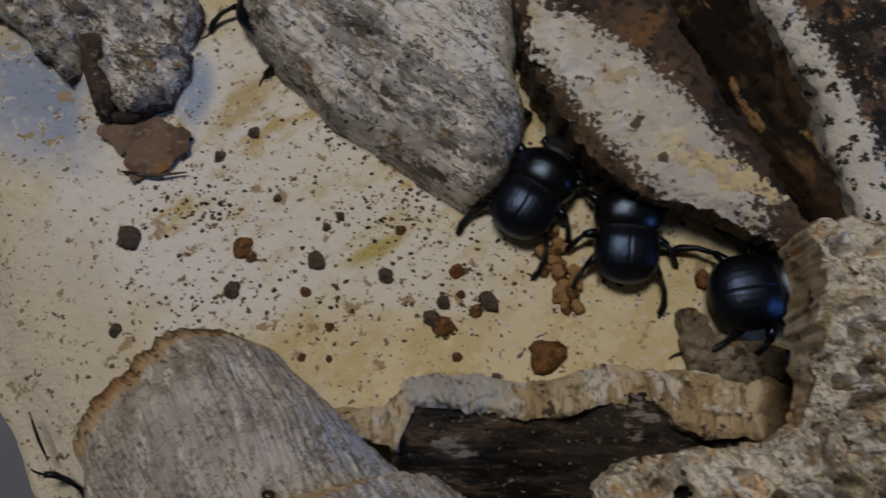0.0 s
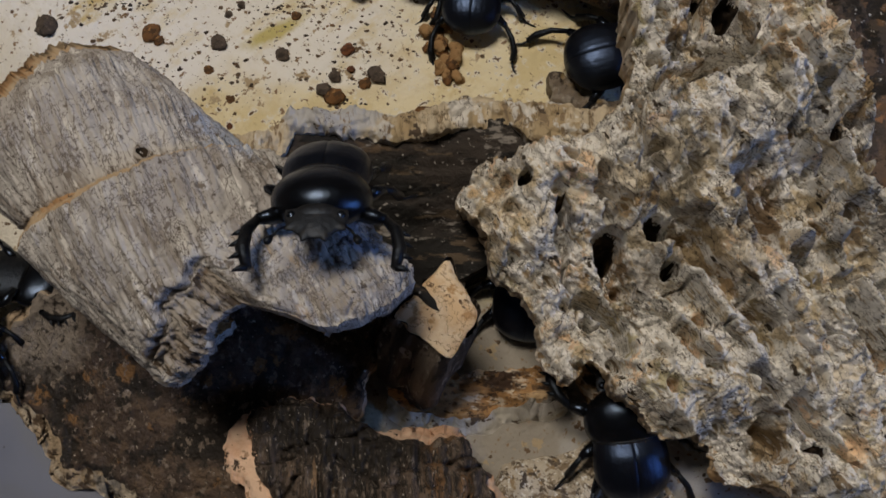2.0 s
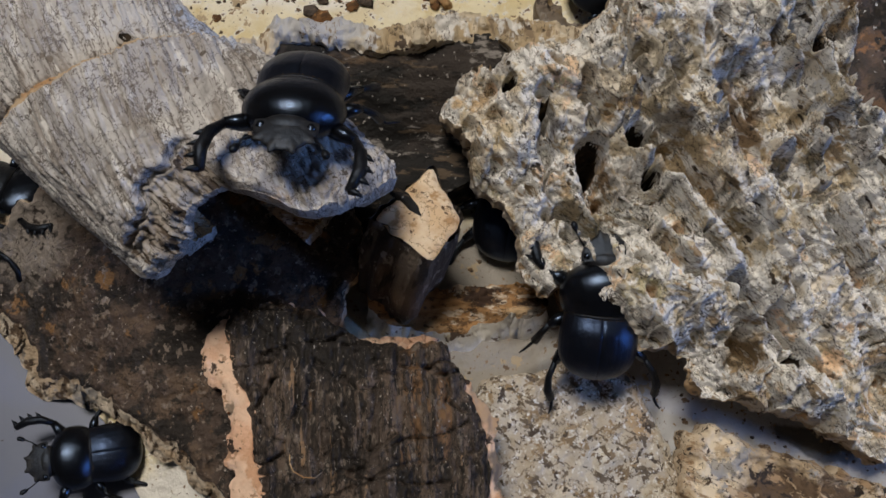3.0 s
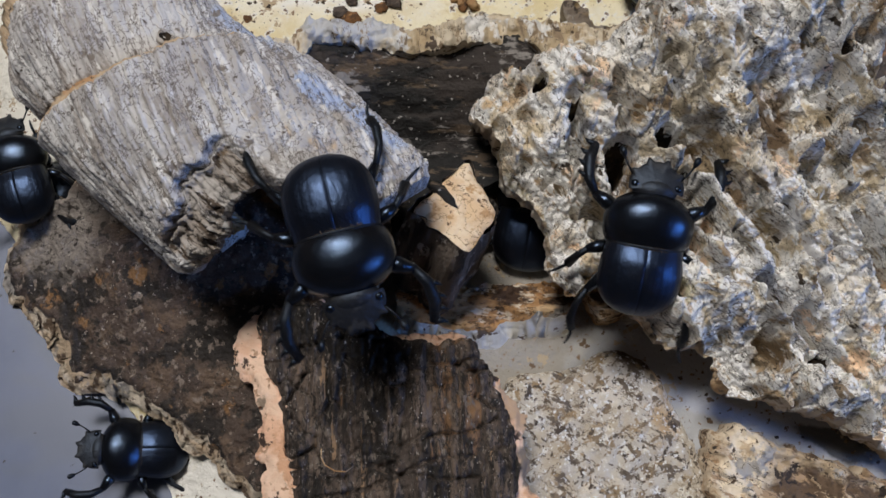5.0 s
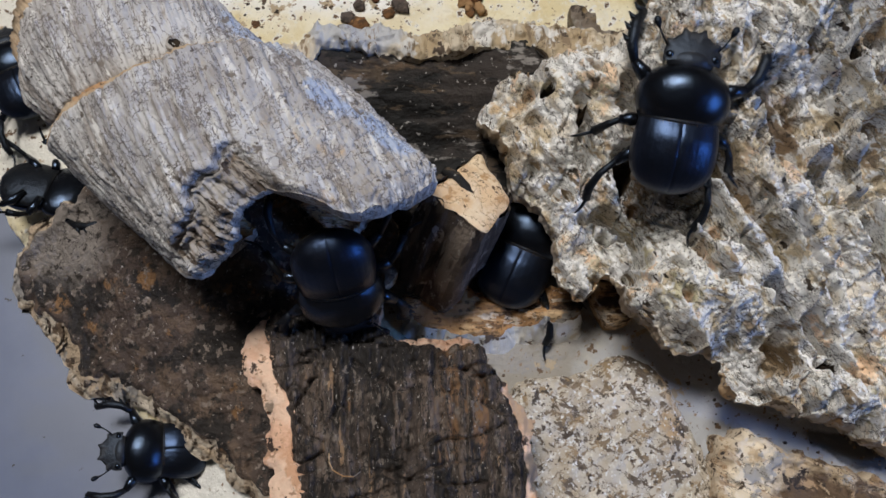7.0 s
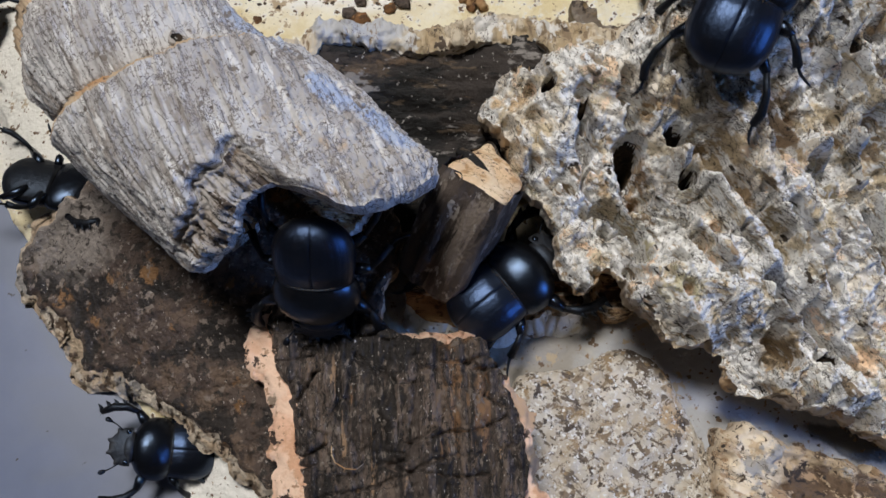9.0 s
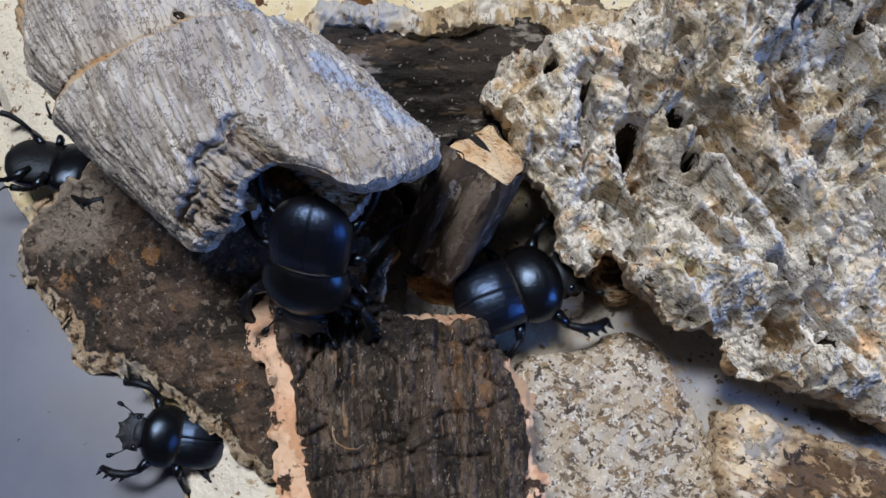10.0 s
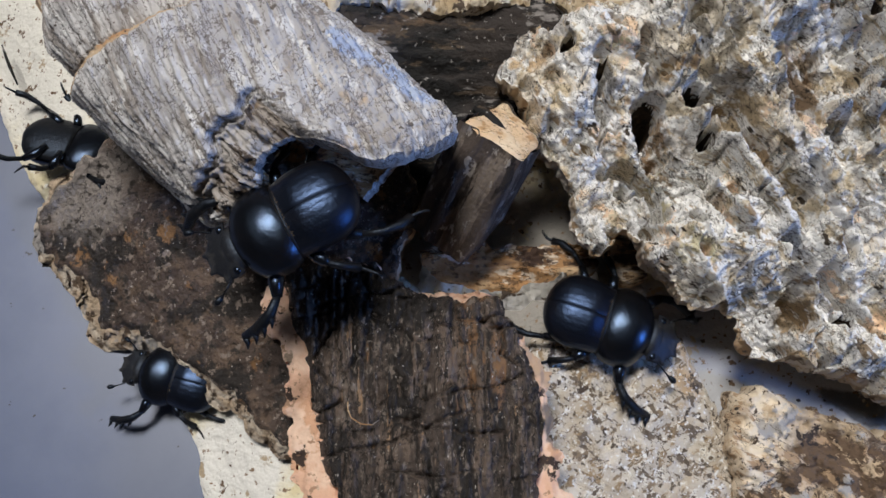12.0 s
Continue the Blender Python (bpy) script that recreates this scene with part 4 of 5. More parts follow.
slab_thing("rusty_bark_strip", "rust-brown splintered strip with painted crevice shade between two bark slabs", "bark",
           [(36, 112), (40, 89), (45, 77), (54, 62), (60, 52), (65, 40), (72, 41), (74.5, 48), (70, 63.4), (67.5, 74.5), (62, 88), (62, 112)], lambda x, y, d: 9.0 + 5.5 * smooth(-3, 0.5, (x - 68.3) + 0.62 * (y - 52)) + 2.6 * fbm(x / 2.2, y / 3.5, 0, 158, 4, 0.6),
           lambda x, y, d: 0 * x + 7.8, (M_OCHRE, M_BROWNBARK, M_CHAR), step=0.45, ragged=1.4, ragged_size=3, seed=159)
slab_thing("brown_bark_fragment", "small brown bark fragment under the cork", "bark",
           [(44, -25), (52, -25), (53, -32), (48, -35), (45, -31)], lambda x, y, d: 12 + arch(d, 3, 2) + 0.6 * fbm(x / 2, y / 2, 0, 151, 3),
           lambda x, y, d: 0 * x + 7.8, (M_ORANGE, M_ORANGE, M_CHAR), step=0.5, ragged=0.6, seed=152)
M_FLAKE = surface("grey_brown_flaky_bark", (0.19, 0.155, 0.12), [((0.30, 0.27, 0.23), 160, 0.47, 0.57), ((0.07, 0.055, 0.045), 240, 0.54, 0.60), ((0.26, 0.19, 0.10), 110, 0.57, 0.64)], 0.85, [(380, 0.7)], 0.25)


def flake_top(x, y, d):
    bits = np.floor((0.5 + 0.5 * fbm(x / 3.5, y / 2.5, 0, 157, 3)) * 6) / 6
    return 10.4 + arch(d, 2.5, 1.2) + 4.5 * (bits - 0.5) + 0.8 * fbm(x / 1.2, y / 0.7, 0, 155, 3) + 1.6 * smooth(50, 43, x)


slab_thing("grey_bark_flake", "flaking grey-brown bark piece beside the cork", "bark",
           [(41.5, 31), (46.2, 31.5), (48.5, 28), (57.4, 25), (68.5, 24), (67, 10.5), (60.4, 14), (51.7, 17.6), (44.5, 19.2), (43.5, 25)], flake_top,
           lambda x, y, d: 0 * x + 7.6, (M_FLAKE, M_FLAKE, M_CHAR), step=0.4, ragged=1.1, ragged_size=2.5, seed=156)
slab_thing("dry_leaf", "curled brown dry leaf scrap on the plaster", "leaf",
           [(-68, 67), (-62, 63), (-60, 58), (-54, 57), (-48, 65), (-53, 69), (-60, 69)], lambda x, y, d: 9.2 + 0.012 * (x + 58) ** 2 + 0.5 * fbm(x / 3, y / 3, 0, 161, 3),
           lambda x, y, d: 8.7 + 0.012 * (x + 58) ** 2 + 0.5 * fbm(x / 3, y / 3, 0, 161, 3), (M_LEAF, M_LEAF, M_LEAF), step=0.4, ragged=2.2, ragged_size=3.5, seed=162, rings=1)


# ---- the hollow grey branch ----
M_RINGTAN = surface("rusty_ring", (0.50, 0.38, 0.25), [((0.52, 0.43, 0.32), 200, 0.54, 0.64), ((0.44, 0.27, 0.14), 160, 0.52, 0.62), ((0.10, 0.07, 0.05), 500, 0.60, 0.66)], 0.85, [(600, 0.6)], 0.25)
M_TORN = surface("splintered_wood", (0.32, 0.28, 0.24), [((0.44, 0.41, 0.38), 200, 0.47, 0.56, (5, 1, 1), -41), ((0.10, 0.075, 0.055), 330, 0.53, 0.58, (6, 1, 1), -41), ((0.42, 0.28, 0.15), 110, 0.61, 0.66, (3, 1, 1), -41), ((0.03, 0.024, 0.02), 260, 0.012, 0.0, (4, 1, 1), -41, "vein")], 0.85, [(420, 0.7, (5, 1, 1), -41), (1300, 0.3)], 0.25)
AX, NX = (0.755, -0.656), (0.656, 0.755)


def branch_end(deg):
    """How far along its axis the wall reaches, by the angle round it (90 is on top)."""
    s = np.interp(deg, [-40, 10, 24, 50, 68, 79, 85, 89, 94, 99, 106, 117, 128, 140, 165, 180, 215], [15, 23.0, 24.8, 25.2, 24.2, 22.5, 20.0, 16.5, 13, 10, 8.5, 8.0, 9.5, 9.5, 7.5, 6.5, 2])
    return s + 0.8 * fbm(deg / 7, 0 * deg, 0, 171, 4)


def branch_start(deg):
    return -41.0 + 7 * smooth(36, 8, deg) + 1.3 * fbm(deg / 12, 0 * deg, 0, 172, 4)


def branch_ring(s, deg):
    """Distance along the axis from the old growth ring."""
    return s + 14.5 + 0.15 * (deg - 85) + 0.7 * fbm(deg / 18, 0 * deg, 0, 173, 3)


def branch_radius(s, deg):
    ring = branch_ring(s, deg)
    r = 16.6 + 3.4 * smooth(-1.5, 1.2, ring) - 1.0 * smooth(4, 26, ring) - 1.0 * np.exp(-((ring + 0.6) / 0.8) ** 2)
    r = r - 4 * smooth(-34, -42, s)
    a = deg * 0.33
    wa = a + 0.5 * fbm(s / 3, a / 3, 0, 181, 2)
    # the grain winds round the branch
    q = a - 0.45 * s + 0.5 * fbm(s / 5, a / 5, 0, 186, 2)
    r = r + 0.60 * (fbm(q / 0.62, s / 7, 0, 174, 2) - 0.5 * np.abs(fbm(q / 1.5, s / 9, 0, 187, 3))) + 0.7 * fbm(s / 8, a / 8, 0, 175, 3) + 0.10 * fbm(s / 0.8, a / 0.8, 0, 183, 3)
    d1, d2, own = cells(s / 2.0 + 0.4 * fbm(s / 2, a / 2, 0, 178, 2), wa / 1.3, 176)
    r = r + smooth(6, 20, s) * 1.5 * fbm(s / 5, a / 5, 0, 185, 4) - 1.1 * smooth(2.0, 0, branch_end(deg) - s)
    k = 0.9 * smooth(-6, 10, s) + 0.35
    r = r + k * (0.30 * (own - 0.5) - 0.50 * smooth(0.14, 0, d2 - d1))
    # the crack behind the broken mouth, and the splintered wood past it
    crack = s - 2.6 - 2.2 * fbm(deg / 11, 0 * deg, 0, 177, 4)
    inside = smooth(92, 99, deg) * smooth(168, 150, deg)
    return r - inside * (2.4 * np.exp(-(crack / 0.45) ** 2) + smooth(0, 1.5, crack) * (1.9 + 1.5 * fbm(s / 7, deg / 3.0, 0, 182, 4)))


def hollow_branch():
    ob = thing("hollow_branch", "weathered grey hollow branch with a broken open end", "branch")
    n_s, n_a = 280, 480
    deg = np.linspace(-78, 250, n_a)[None, :]
    f = np.linspace(0, 1, n_s)[:, None]
    s = branch_start(deg) + (branch_end(deg) - branch_start(deg)) * f
    deg = deg + 0 * s
    cz, off = 37.0 + 0.02 * s, -19.5 + 1.0 * smooth(-10, -25, s)

    def laid(r):
        c, si = np.cos(np.radians(deg)), np.sin(np.radians(deg))
        return np.stack([AX[0] * s + NX[0] * (off + r * c), AX[1] * s + NX[1] * (off + r * c), cz + r * si], -1).reshape(-1, 3)

    quads = [(i * n_a + j, (i + 1) * n_a + j, (i + 1) * n_a + j + 1, i * n_a + j + 1) for i in range(n_s - 1) for j in range(n_a - 1)]
    outer_r = branch_radius(s, deg)
    wall = 3.0 + 0.7 * fbm(s / 5, deg / 15, 0, 179, 3)
    inner_r = np.minimum(outer_r - 1.2, 17.5 - wall + 0.8 * fbm(s / 6, deg / 9, 0, 180, 3))
    outer, inner = laid(outer_r), laid(inner_r)
    crack = s - 2.6 - 2.2 * fbm(deg / 11, 0 * deg, 0, 177, 4)
    torn = ((crack > 0.35) & (deg > 96) & (deg < 160)).reshape(-1)
    faces, spots = np.array(quads), np.array(outer)
    mask = torn[faces].all(1)
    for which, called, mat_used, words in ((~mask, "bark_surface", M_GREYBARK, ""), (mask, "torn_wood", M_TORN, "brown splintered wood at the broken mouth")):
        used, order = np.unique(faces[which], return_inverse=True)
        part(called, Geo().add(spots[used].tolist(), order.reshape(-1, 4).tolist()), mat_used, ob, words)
    part("inner_wall", Geo().add(inner, [q[::-1] for q in quads]), M_ORANGE, ob, "orange-brown hollow inside")
    for row, called in ((0, "far_end"), (n_s - 1, "broken_mouth")):
        rim = Geo()
        a, b = outer[row * n_a:(row + 1) * n_a], inner[row * n_a:(row + 1) * n_a]
        mid = (a + b) / 2 + np.array([AX[0], AX[1], 0]) * (0.6 if row else -2.5)
        rim.add(np.concatenate([a, mid, b]), [(k * n_a + j, k * n_a + j + 1, (k + 1) * n_a + j + 1, (k + 1) * n_a + j) for k in (0, 1) for j in range(n_a - 1)])
        if row == 0:
            # the far end is stopped by heartwood
            rim.add(np.concatenate([b, [b.mean(0)]]), [(j, j + 1, n_a) for j in range(n_a - 1)])
        part(called, rim, M_GREYBARK if row else M_RINGTAN, ob, "splintered broken end")
    # the rusty growth ring is a thin band on the step
    band = Geo()
    dg = np.linspace(20, 178, 220)
    lines = []
    for w in (-2.0, -0.9, 0.3, 1.3):
        sr = w - (branch_ring(0 * dg, dg))
        rr = branch_radius(sr, dg) + (0.55 if w in (-0.9, 0.3) else -0.4) + 0.35 * fbm(dg / 3, w + 0 * dg, 0, 184, 3)
        c, si = np.cos(np.radians(dg)), np.sin(np.radians(dg))
        oo = -19.5 + 1.0 * smooth(-10, -25, sr)
        lines += np.stack([AX[0] * sr + NX[0] * (oo + rr * c), AX[1] * sr + NX[1] * (oo + rr * c), 37.0 + 0.02 * sr + rr * si], -1).tolist()
    n = len(dg)
    band.add(lines, [(k * n + j, k * n + j + 1, (k + 1) * n + j + 1, (k + 1) * n + j) for k in range(3) for j in range(n - 1)])
    part("growth_ring", band, M_RINGTAN, ob, "rusty tan growth ring")
    # an old knot beside the ring: no real hole, a dark disc paints its shade
    ks, kd = -15.9, 77.0
    kr = float(branch_radius(np.array([ks]), np.array([kd]))[0])
    out = Vector((NX[0] * math.cos(radians(kd)), NX[1] * math.cos(radians(kd)), math.sin(radians(kd))))
    along = Vector((AX[0], AX[1], 0.0))
    across = out.cross(along)
    middle = along * ks + Vector((NX[0], NX[1], 0)) * -19.0 + Vector((0, 0, 36.6)) + out * kr
    turns = [2 * math.pi * k / 22 for k in range(23)]
    lip, bowl = Geo(), Geo()
    loop = [middle + along * 1.2 * math.cos(a) + across * 0.95 * math.sin(a) + out * 0.15 for a in turns]
    sweep(lip, loop, [0.30 + 0.14 * math.sin(3 * a) for a in turns], 8)
    bowl.add([middle + (p - middle) * 0.85 + out * 0.25 for p in loop[:-1]] + [middle + out * 0.12], [(k, (k + 1) % 22, 22) for k in range(22)])
    part("knot_lip", lip, M_TORN, ob, "rusty rim of a knot hole")
    part("knot_shade", bowl, M_HOLE, ob, "dark disc painted as the shade in a knot hole")
    return ob


hollow_branch()


# ---- the cut stub, which the beetles push about ----
def cut_stub():
    ob = thing("branch_stub", "short dark branch stub with a pale cut face", "branch stub")
    n = 72
    ang = np.linspace(0, 2 * np.pi, n, endpoint=False)
    corners = [(2.2, 9.8), (6.8, -0.8), (1.4, -9.6), (-7.8, -2.2)]
    r0 = np.full(n, 99.0)
    for (ax, ay), (bx, by) in zip(corners, corners[1:] + corners[:1]):
        nx_, ny_ = -(by - ay), bx - ax
        nx_, ny_ = (-nx_, -ny_) if nx_ * ax + ny_ * ay < 0 else (nx_, ny_)
        reach = np.cos(ang) * nx_ + np.sin(ang) * ny_
        r0 = np.minimum(r0, np.where(reach > 1e-3, (nx_ * ax + ny_ * ay) / np.maximum(reach, 1e-3), 99.0))
    r0 = 0.25 * np.roll(r0, 1) + 0.5 * r0 + 0.25 * np.roll(r0, -1) + 0.7 * fbm(np.cos(ang) * 2.2, np.sin(ang) * 2.2, 0, 191, 3)
    zs = np.linspace(-23, 0, 40)
    verts = []
    for z in zs:
        r = r0 * (1 + 0.10 * smooth(0, -6, z) - 0.16 * smooth(-14, -24, z)) + 1.4 * fbm(np.cos(ang) * 4, np.sin(ang) * 4, z / 9, 192, 4)
        verts += np.stack([r * np.cos(ang), r * np.sin(ang), z + 0 * ang], 1).tolist()
    faces = [(k * n + j, k * n + (j + 1) % n, (k + 1) * n + (j + 1) % n, (k + 1) * n + j) for k in range(len(zs) - 1) for j in range(n)]
    part("bark_side", Geo().add(verts, faces + [tuple(range(n))[::-1]]), M_STUBBARK, ob)
    top = [(0, 0, 0.5)]
    for k in range(1, 9):
        r = r0 * (k / 8) * 0.97
        x, y = r * np.cos(ang), r * np.sin(ang)
        top += np.stack([x, y, 0.35 + 0.6 * fbm(x / 3, y / 3, 0, 193, 3) - (0.6 if k == 8 else 0)], 1).tolist()
    faces = [(0, 1 + j, 1 + (j + 1) % n) for j in range(n)]
    faces += [(1 + k * n + j, 1 + (k + 1) * n + j, 1 + (k + 1) * n + (j + 1) % n, 1 + k * n + (j + 1) % n) for k in range(7) for j in range(n)]
    part("cut_face", Geo().add(top, faces), M_CUT, ob, "pale cut wood face")
    spot = Geo()
    sweep(spot, [(-4.6, 4.0, -0.3), (-2.8, 2.6, -0.2), (-1.2, 0.6, -0.25), (0.0, -1.0, -0.2)], [0.8, 1.1, 1.0, 0.5])
    part("dark_knot", spot, M_CHAR, ob, "dark knot scar")
    return ob


stub = cut_stub()


# ---- the beetles ----
def beetle_parts():
    """One dung beetle: head towards +y, feet at z = 0, the seam between neck shield and wing cases at y = 0."""
    ob = thing("dung_beetle", "glossy blue-black dung beetle with toothed front legs", "beetle", "dung beetles")

    def cap(y, a, b, p):
        k = np.clip(abs((y - (a + b) / 2) / ((b - a) / 2)), 0, 1)
        return max(1 - k ** p, 0.0) ** (1 / p)

    # wing cases: a rounded box seen from above
    def wide(y):
        return 6.95 * (max(1 - np.clip((-y - 4.8) / 7.2, 0, 1) ** 2.7, 0) ** 0.5) * (0.91 + 0.09 * smooth(0.2, -4.5, y) ** 0.7)

    def tall(y):
        return 4.7 * (max(1 - np.clip((-y - 4.0) / 8.0, 0, 1) ** 2.4, 0) ** 0.5) * (0.78 + 0.22 * smooth(0.6, -3.5, y))

    ys = [-0.2 - 11.8 * math.sin(k / 30 * math.pi / 2) for k in range(31)]
    for side, (a, b) in (("wing_case", (0.0, math.pi / 2)), ("wing_case", (math.pi / 2, math.pi))):
        geo, seg = Geo(), 56
        verts = []
        for y in ys:
            for k in range(seg + 1):
                ang = a + (b - a) * k / seg
                groove = 1 - 0.0036 * (0.5 + 0.5 * math.cos(ang * 2 * 16)) ** 4
                x, z = wide(y) * math.cos(ang), tall(y) * math.sin(ang) ** 0.85 if math.sin(ang) > 1e-6 else 0.0
                seam = 0.10 * math.exp(-(x / 0.25) ** 2)
                verts.append((x * groove + (0.03 if a == 0 else -0.03), y, 5.2 + z * groove - seam))
        faces = [(r * (seg + 1) + k, r * (seg + 1) + k + 1, (r + 1) * (seg + 1) + k + 1, (r + 1) * (seg + 1) + k) for r in range(len(ys) - 1) for k in range(seg)]
        part(side, geo.add(verts, faces), M_WING, ob)
    belly = Geo()
    loft(belly, [-11.8 + 12.0 * k / 16 for k in range(17)], lambda y: wide(min(y, -0.2)) * 0.97, lambda y: 0.5, lambda y: 3.1 * cap(y, -12.1, 4, 2.5), 5.2, 24)
    part("abdomen", belly, M_DULLSHELL, ob)
    # neck shield
    shield = Geo()
    loft(shield, [0.1 + 8.8 * (0.5 - 0.5 * math.cos(math.pi * k / 22)) for k in range(23)],
         lambda y: 7.6 * cap(y, -2.7, 9.2, 2.2) - 0.4 * smooth(6, 8.6, y),
         lambda y: 4.8 * cap(y, -2.2, 9.3, 2.3), lambda y: 3.2 * cap(y, -1.0, 9.3, 2.4), 5.0, 40)
    part("neck_shield", shield, M_SHELL, ob)
    rim = Geo()
    arc = [math.pi * k / 24 for k in range(25)]
    sweep(rim, [(6.3 * math.cos(a), -0.1, 5.0 + 4.0 * math.sin(a)) for a in arc], [0.3] * 25, 6)
    part("waist_rim", rim, M_DULLSHELL, ob)
    fringe, hair = Geo(), random.Random(5)
    for k in range(34):
        a = math.pi * (0.12 + 0.76 * k / 33) + hair.uniform(-0.03, 0.03)
        x, z = 6.25 * math.cos(a), 5.0 + 4.15 * math.sin(a)
        sweep(fringe, [(x, 0.15, z), (x + hair.uniform(-0.15, 0.15), -0.45 - hair.uniform(0, 0.4), z + 0.12)], [0.10, 0.04], 3)
    part("waist_fringe", fringe, M_FRINGE, ob, "pale hair fringe")
    # head: a flat fan with six teeth
    head = Geo()
    n_a, n_r = 48, 9
    top, low = [], []
    for r in range(n_r + 1):
        for k in range(n_a + 1):
            ang = math.pi * (-0.06 + 1.12 * k / n_a)
            f = r / n_r
            tooth = max(math.cos((ang - math.pi / 2) * 9.2 - math.pi), 0) ** 2 if abs(ang - math.pi / 2) < 1.20 else 0
            rad = f * (4.2 + (0.8 * tooth - 0.3 if abs(ang - math.pi / 2) < 1.2 else 0) * max(f - 0.55, 0) / 0.45)
            x, y = rad * math.cos(ang) * 1.08, 8.5 + rad * math.sin(ang) * 1.08
            z = 5.4 + 1.25 * (1 - f ** 2) - 0.30 * (y - 8.2) + 0.35 * f * f
            top.append((x, y, z))
            low.append((x, y, z - 0.25 - 1.4 * (1 - f)))
    w = n_a + 1
    head.add(top + low, [(r * w + k, r * w + k + 1, (r + 1) * w + k + 1, (r + 1) * w + k) for r in range(n_r) for k in range(n_a)]
             + [(len(top) + r * w + k, len(top) + (r + 1) * w + k, len(top) + (r + 1) * w + k + 1, len(top) + r * w + k + 1) for r in range(n_r) for k in range(n_a)]
             + [(n_r * w + k, n_r * w + k + 1, len(top) + n_r * w + k + 1, len(top) + n_r * w + k) for k in range(n_a)])
    loft(head, [6.8 + 2.8 * k / 8 for k in range(9)], lambda y: 3.8 * cap(y, 5.8, 10, 2), lambda y: 2.2 * cap(y, 5.8, 10, 2), lambda y: 2.2 * cap(y, 5.8, 10, 2), 4.8, 20)
    skull = part("head", head, M_HEADSHELL, ob)
    skull.location = (0, 1.3 * MM, 0.5 * MM)
    for side in (-1, 1):
        eye = Geo()
        loft(eye, [7.9 + 1.5 * k / 6 for k in range(7)], lambda y: 0.8 * cap(y, 7.9, 9.4, 2), lambda y: 0.7 * cap(y, 7.9, 9.4, 2), lambda y: 0.7 * cap(y, 7.9, 9.4, 2), 0, 10)
        eye.verts = [(x + side * 3.5, y, z + 5.6) for x, y, z in eye.verts]
        part("eye", eye, M_SHELL, skull)
        feeler = Geo()
        sweep(feeler, [(side * 3.6, 9.6, 4.6), (side * 5.0, 11.4, 4.9), (side * 5.8, 12.8, 4.6)], [0.22, 0.16, 0.2], 5)
        sweep(feeler, [(side * 5.7, 12.6, 4.6), (side * 6.0, 13.3, 4.6), (side * 6.3, 14.0, 4.5), (side * 6.4, 14.4, 4.5)], [0.2, 0.55, 0.6, 0.25], 7)
        part("antenna", feeler, M_DULLSHELL, skull)
    # legs: thigh and shin, each leg hinged where it leaves the body
    kinds = {
        "front_leg": ((4.8, 4.6, 3.4), [(0, 0, 0), (2.4, 1.6, 0.5), (4.6, 2.8, 0.6)], [1.0, 1.35, 0.8],
                      [(4.4, 2.6, 0.6), (5.9, 5.2, 0.1), (6.3, 8.2, -1.0), (5.5, 11.0, -2.6)], [0.65, 0.95, 1.05, 0.7], 5),
        "middle_leg": ((4.6, -0.6, 2.8), [(0, 0, 0), (2.8, -0.9, 1.0), (4.6, -1.6, 1.3)], [0.9, 1.15, 0.7],
                       [(4.4, -1.5, 1.3), (5.9, -3.0, 0.2), (7.2, -4.8, -1.6)], [0.5, 0.62, 0.85], 0),
        "hind_leg": ((3.8, -4.4, 2.8), [(0, 0, 0), (2.2, -2.2, 1.0), (4.2, -4.6, 1.2)], [0.9, 1.15, 0.7],
                     [(4.1, -4.4, 1.2), (5.6, -7.4, 0.4), (6.1, -10.2, -0.9), (5.6, -12.2, -1.8)], [0.5, 0.6, 0.8, 0.75], 0),
    }
    for name, (hinge, thigh, tr, shin, sr, teeth) in kinds.items():
        for side in (-1, 1):
            geo = Geo()
            sweep(geo, [(side * x, y, z) for x, y, z in thigh], tr, 9)
            leg = part(name, geo, M_SHELL, ob)
            leg.location = [side * hinge[0] * MM, hinge[1] * MM, hinge[2] * MM]
            geo = Geo()
            sweep(geo, [(side * x, y, z) for x, y, z in shin], sr, 8)
            end, before = Vector(shin[-1]), Vector(shin[-2])
            way = (end - before).normalized()
            if teeth:
                for k in range(4):
                    f = 0.35 + 0.21 * k
                    i = min(int(f * (len(shin) - 1)), len(shin) - 2)
                    p = Vector(shin[i]).lerp(Vector(shin[i + 1]), f * (len(shin) - 1) - i)
                    sweep(geo, [(side * p.x, p.y, p.z), (side * (p.x + 1.2), p.y + 0.35, p.z - 0.1), (side * (p.x + 2.0), p.y + 0.9, p.z - 0.2)], [0.7, 0.42, 0.08], 6)
            else:
                for k in range(3):
                    p = before.lerp(end, 0.25 + 0.3 * k)
                    sweep(geo, [(side * p.x, p.y, p.z), (side * (p.x + 0.9), p.y - 0.5, p.z - 0.1)], [0.3, 0.05], 5)
                toe = [end, end + way * 1.3 + Vector((0.3, 0, -0.15)), end + way * 2.5 + Vector((0.9, 0, -0.2)), end + way * 3.4 + Vector((1.6, 0, -0.3))]
                sweep(geo, [(side * p.x, p.y, max(p.z, -hinge[2] + 0.3)) for p in toe], [0.28, 0.3, 0.24, 0.12], 6)
            part("shin", geo, M_DULLSHELL, leg)
            bristle = Geo()
            rng = random.Random(len(name) + side)
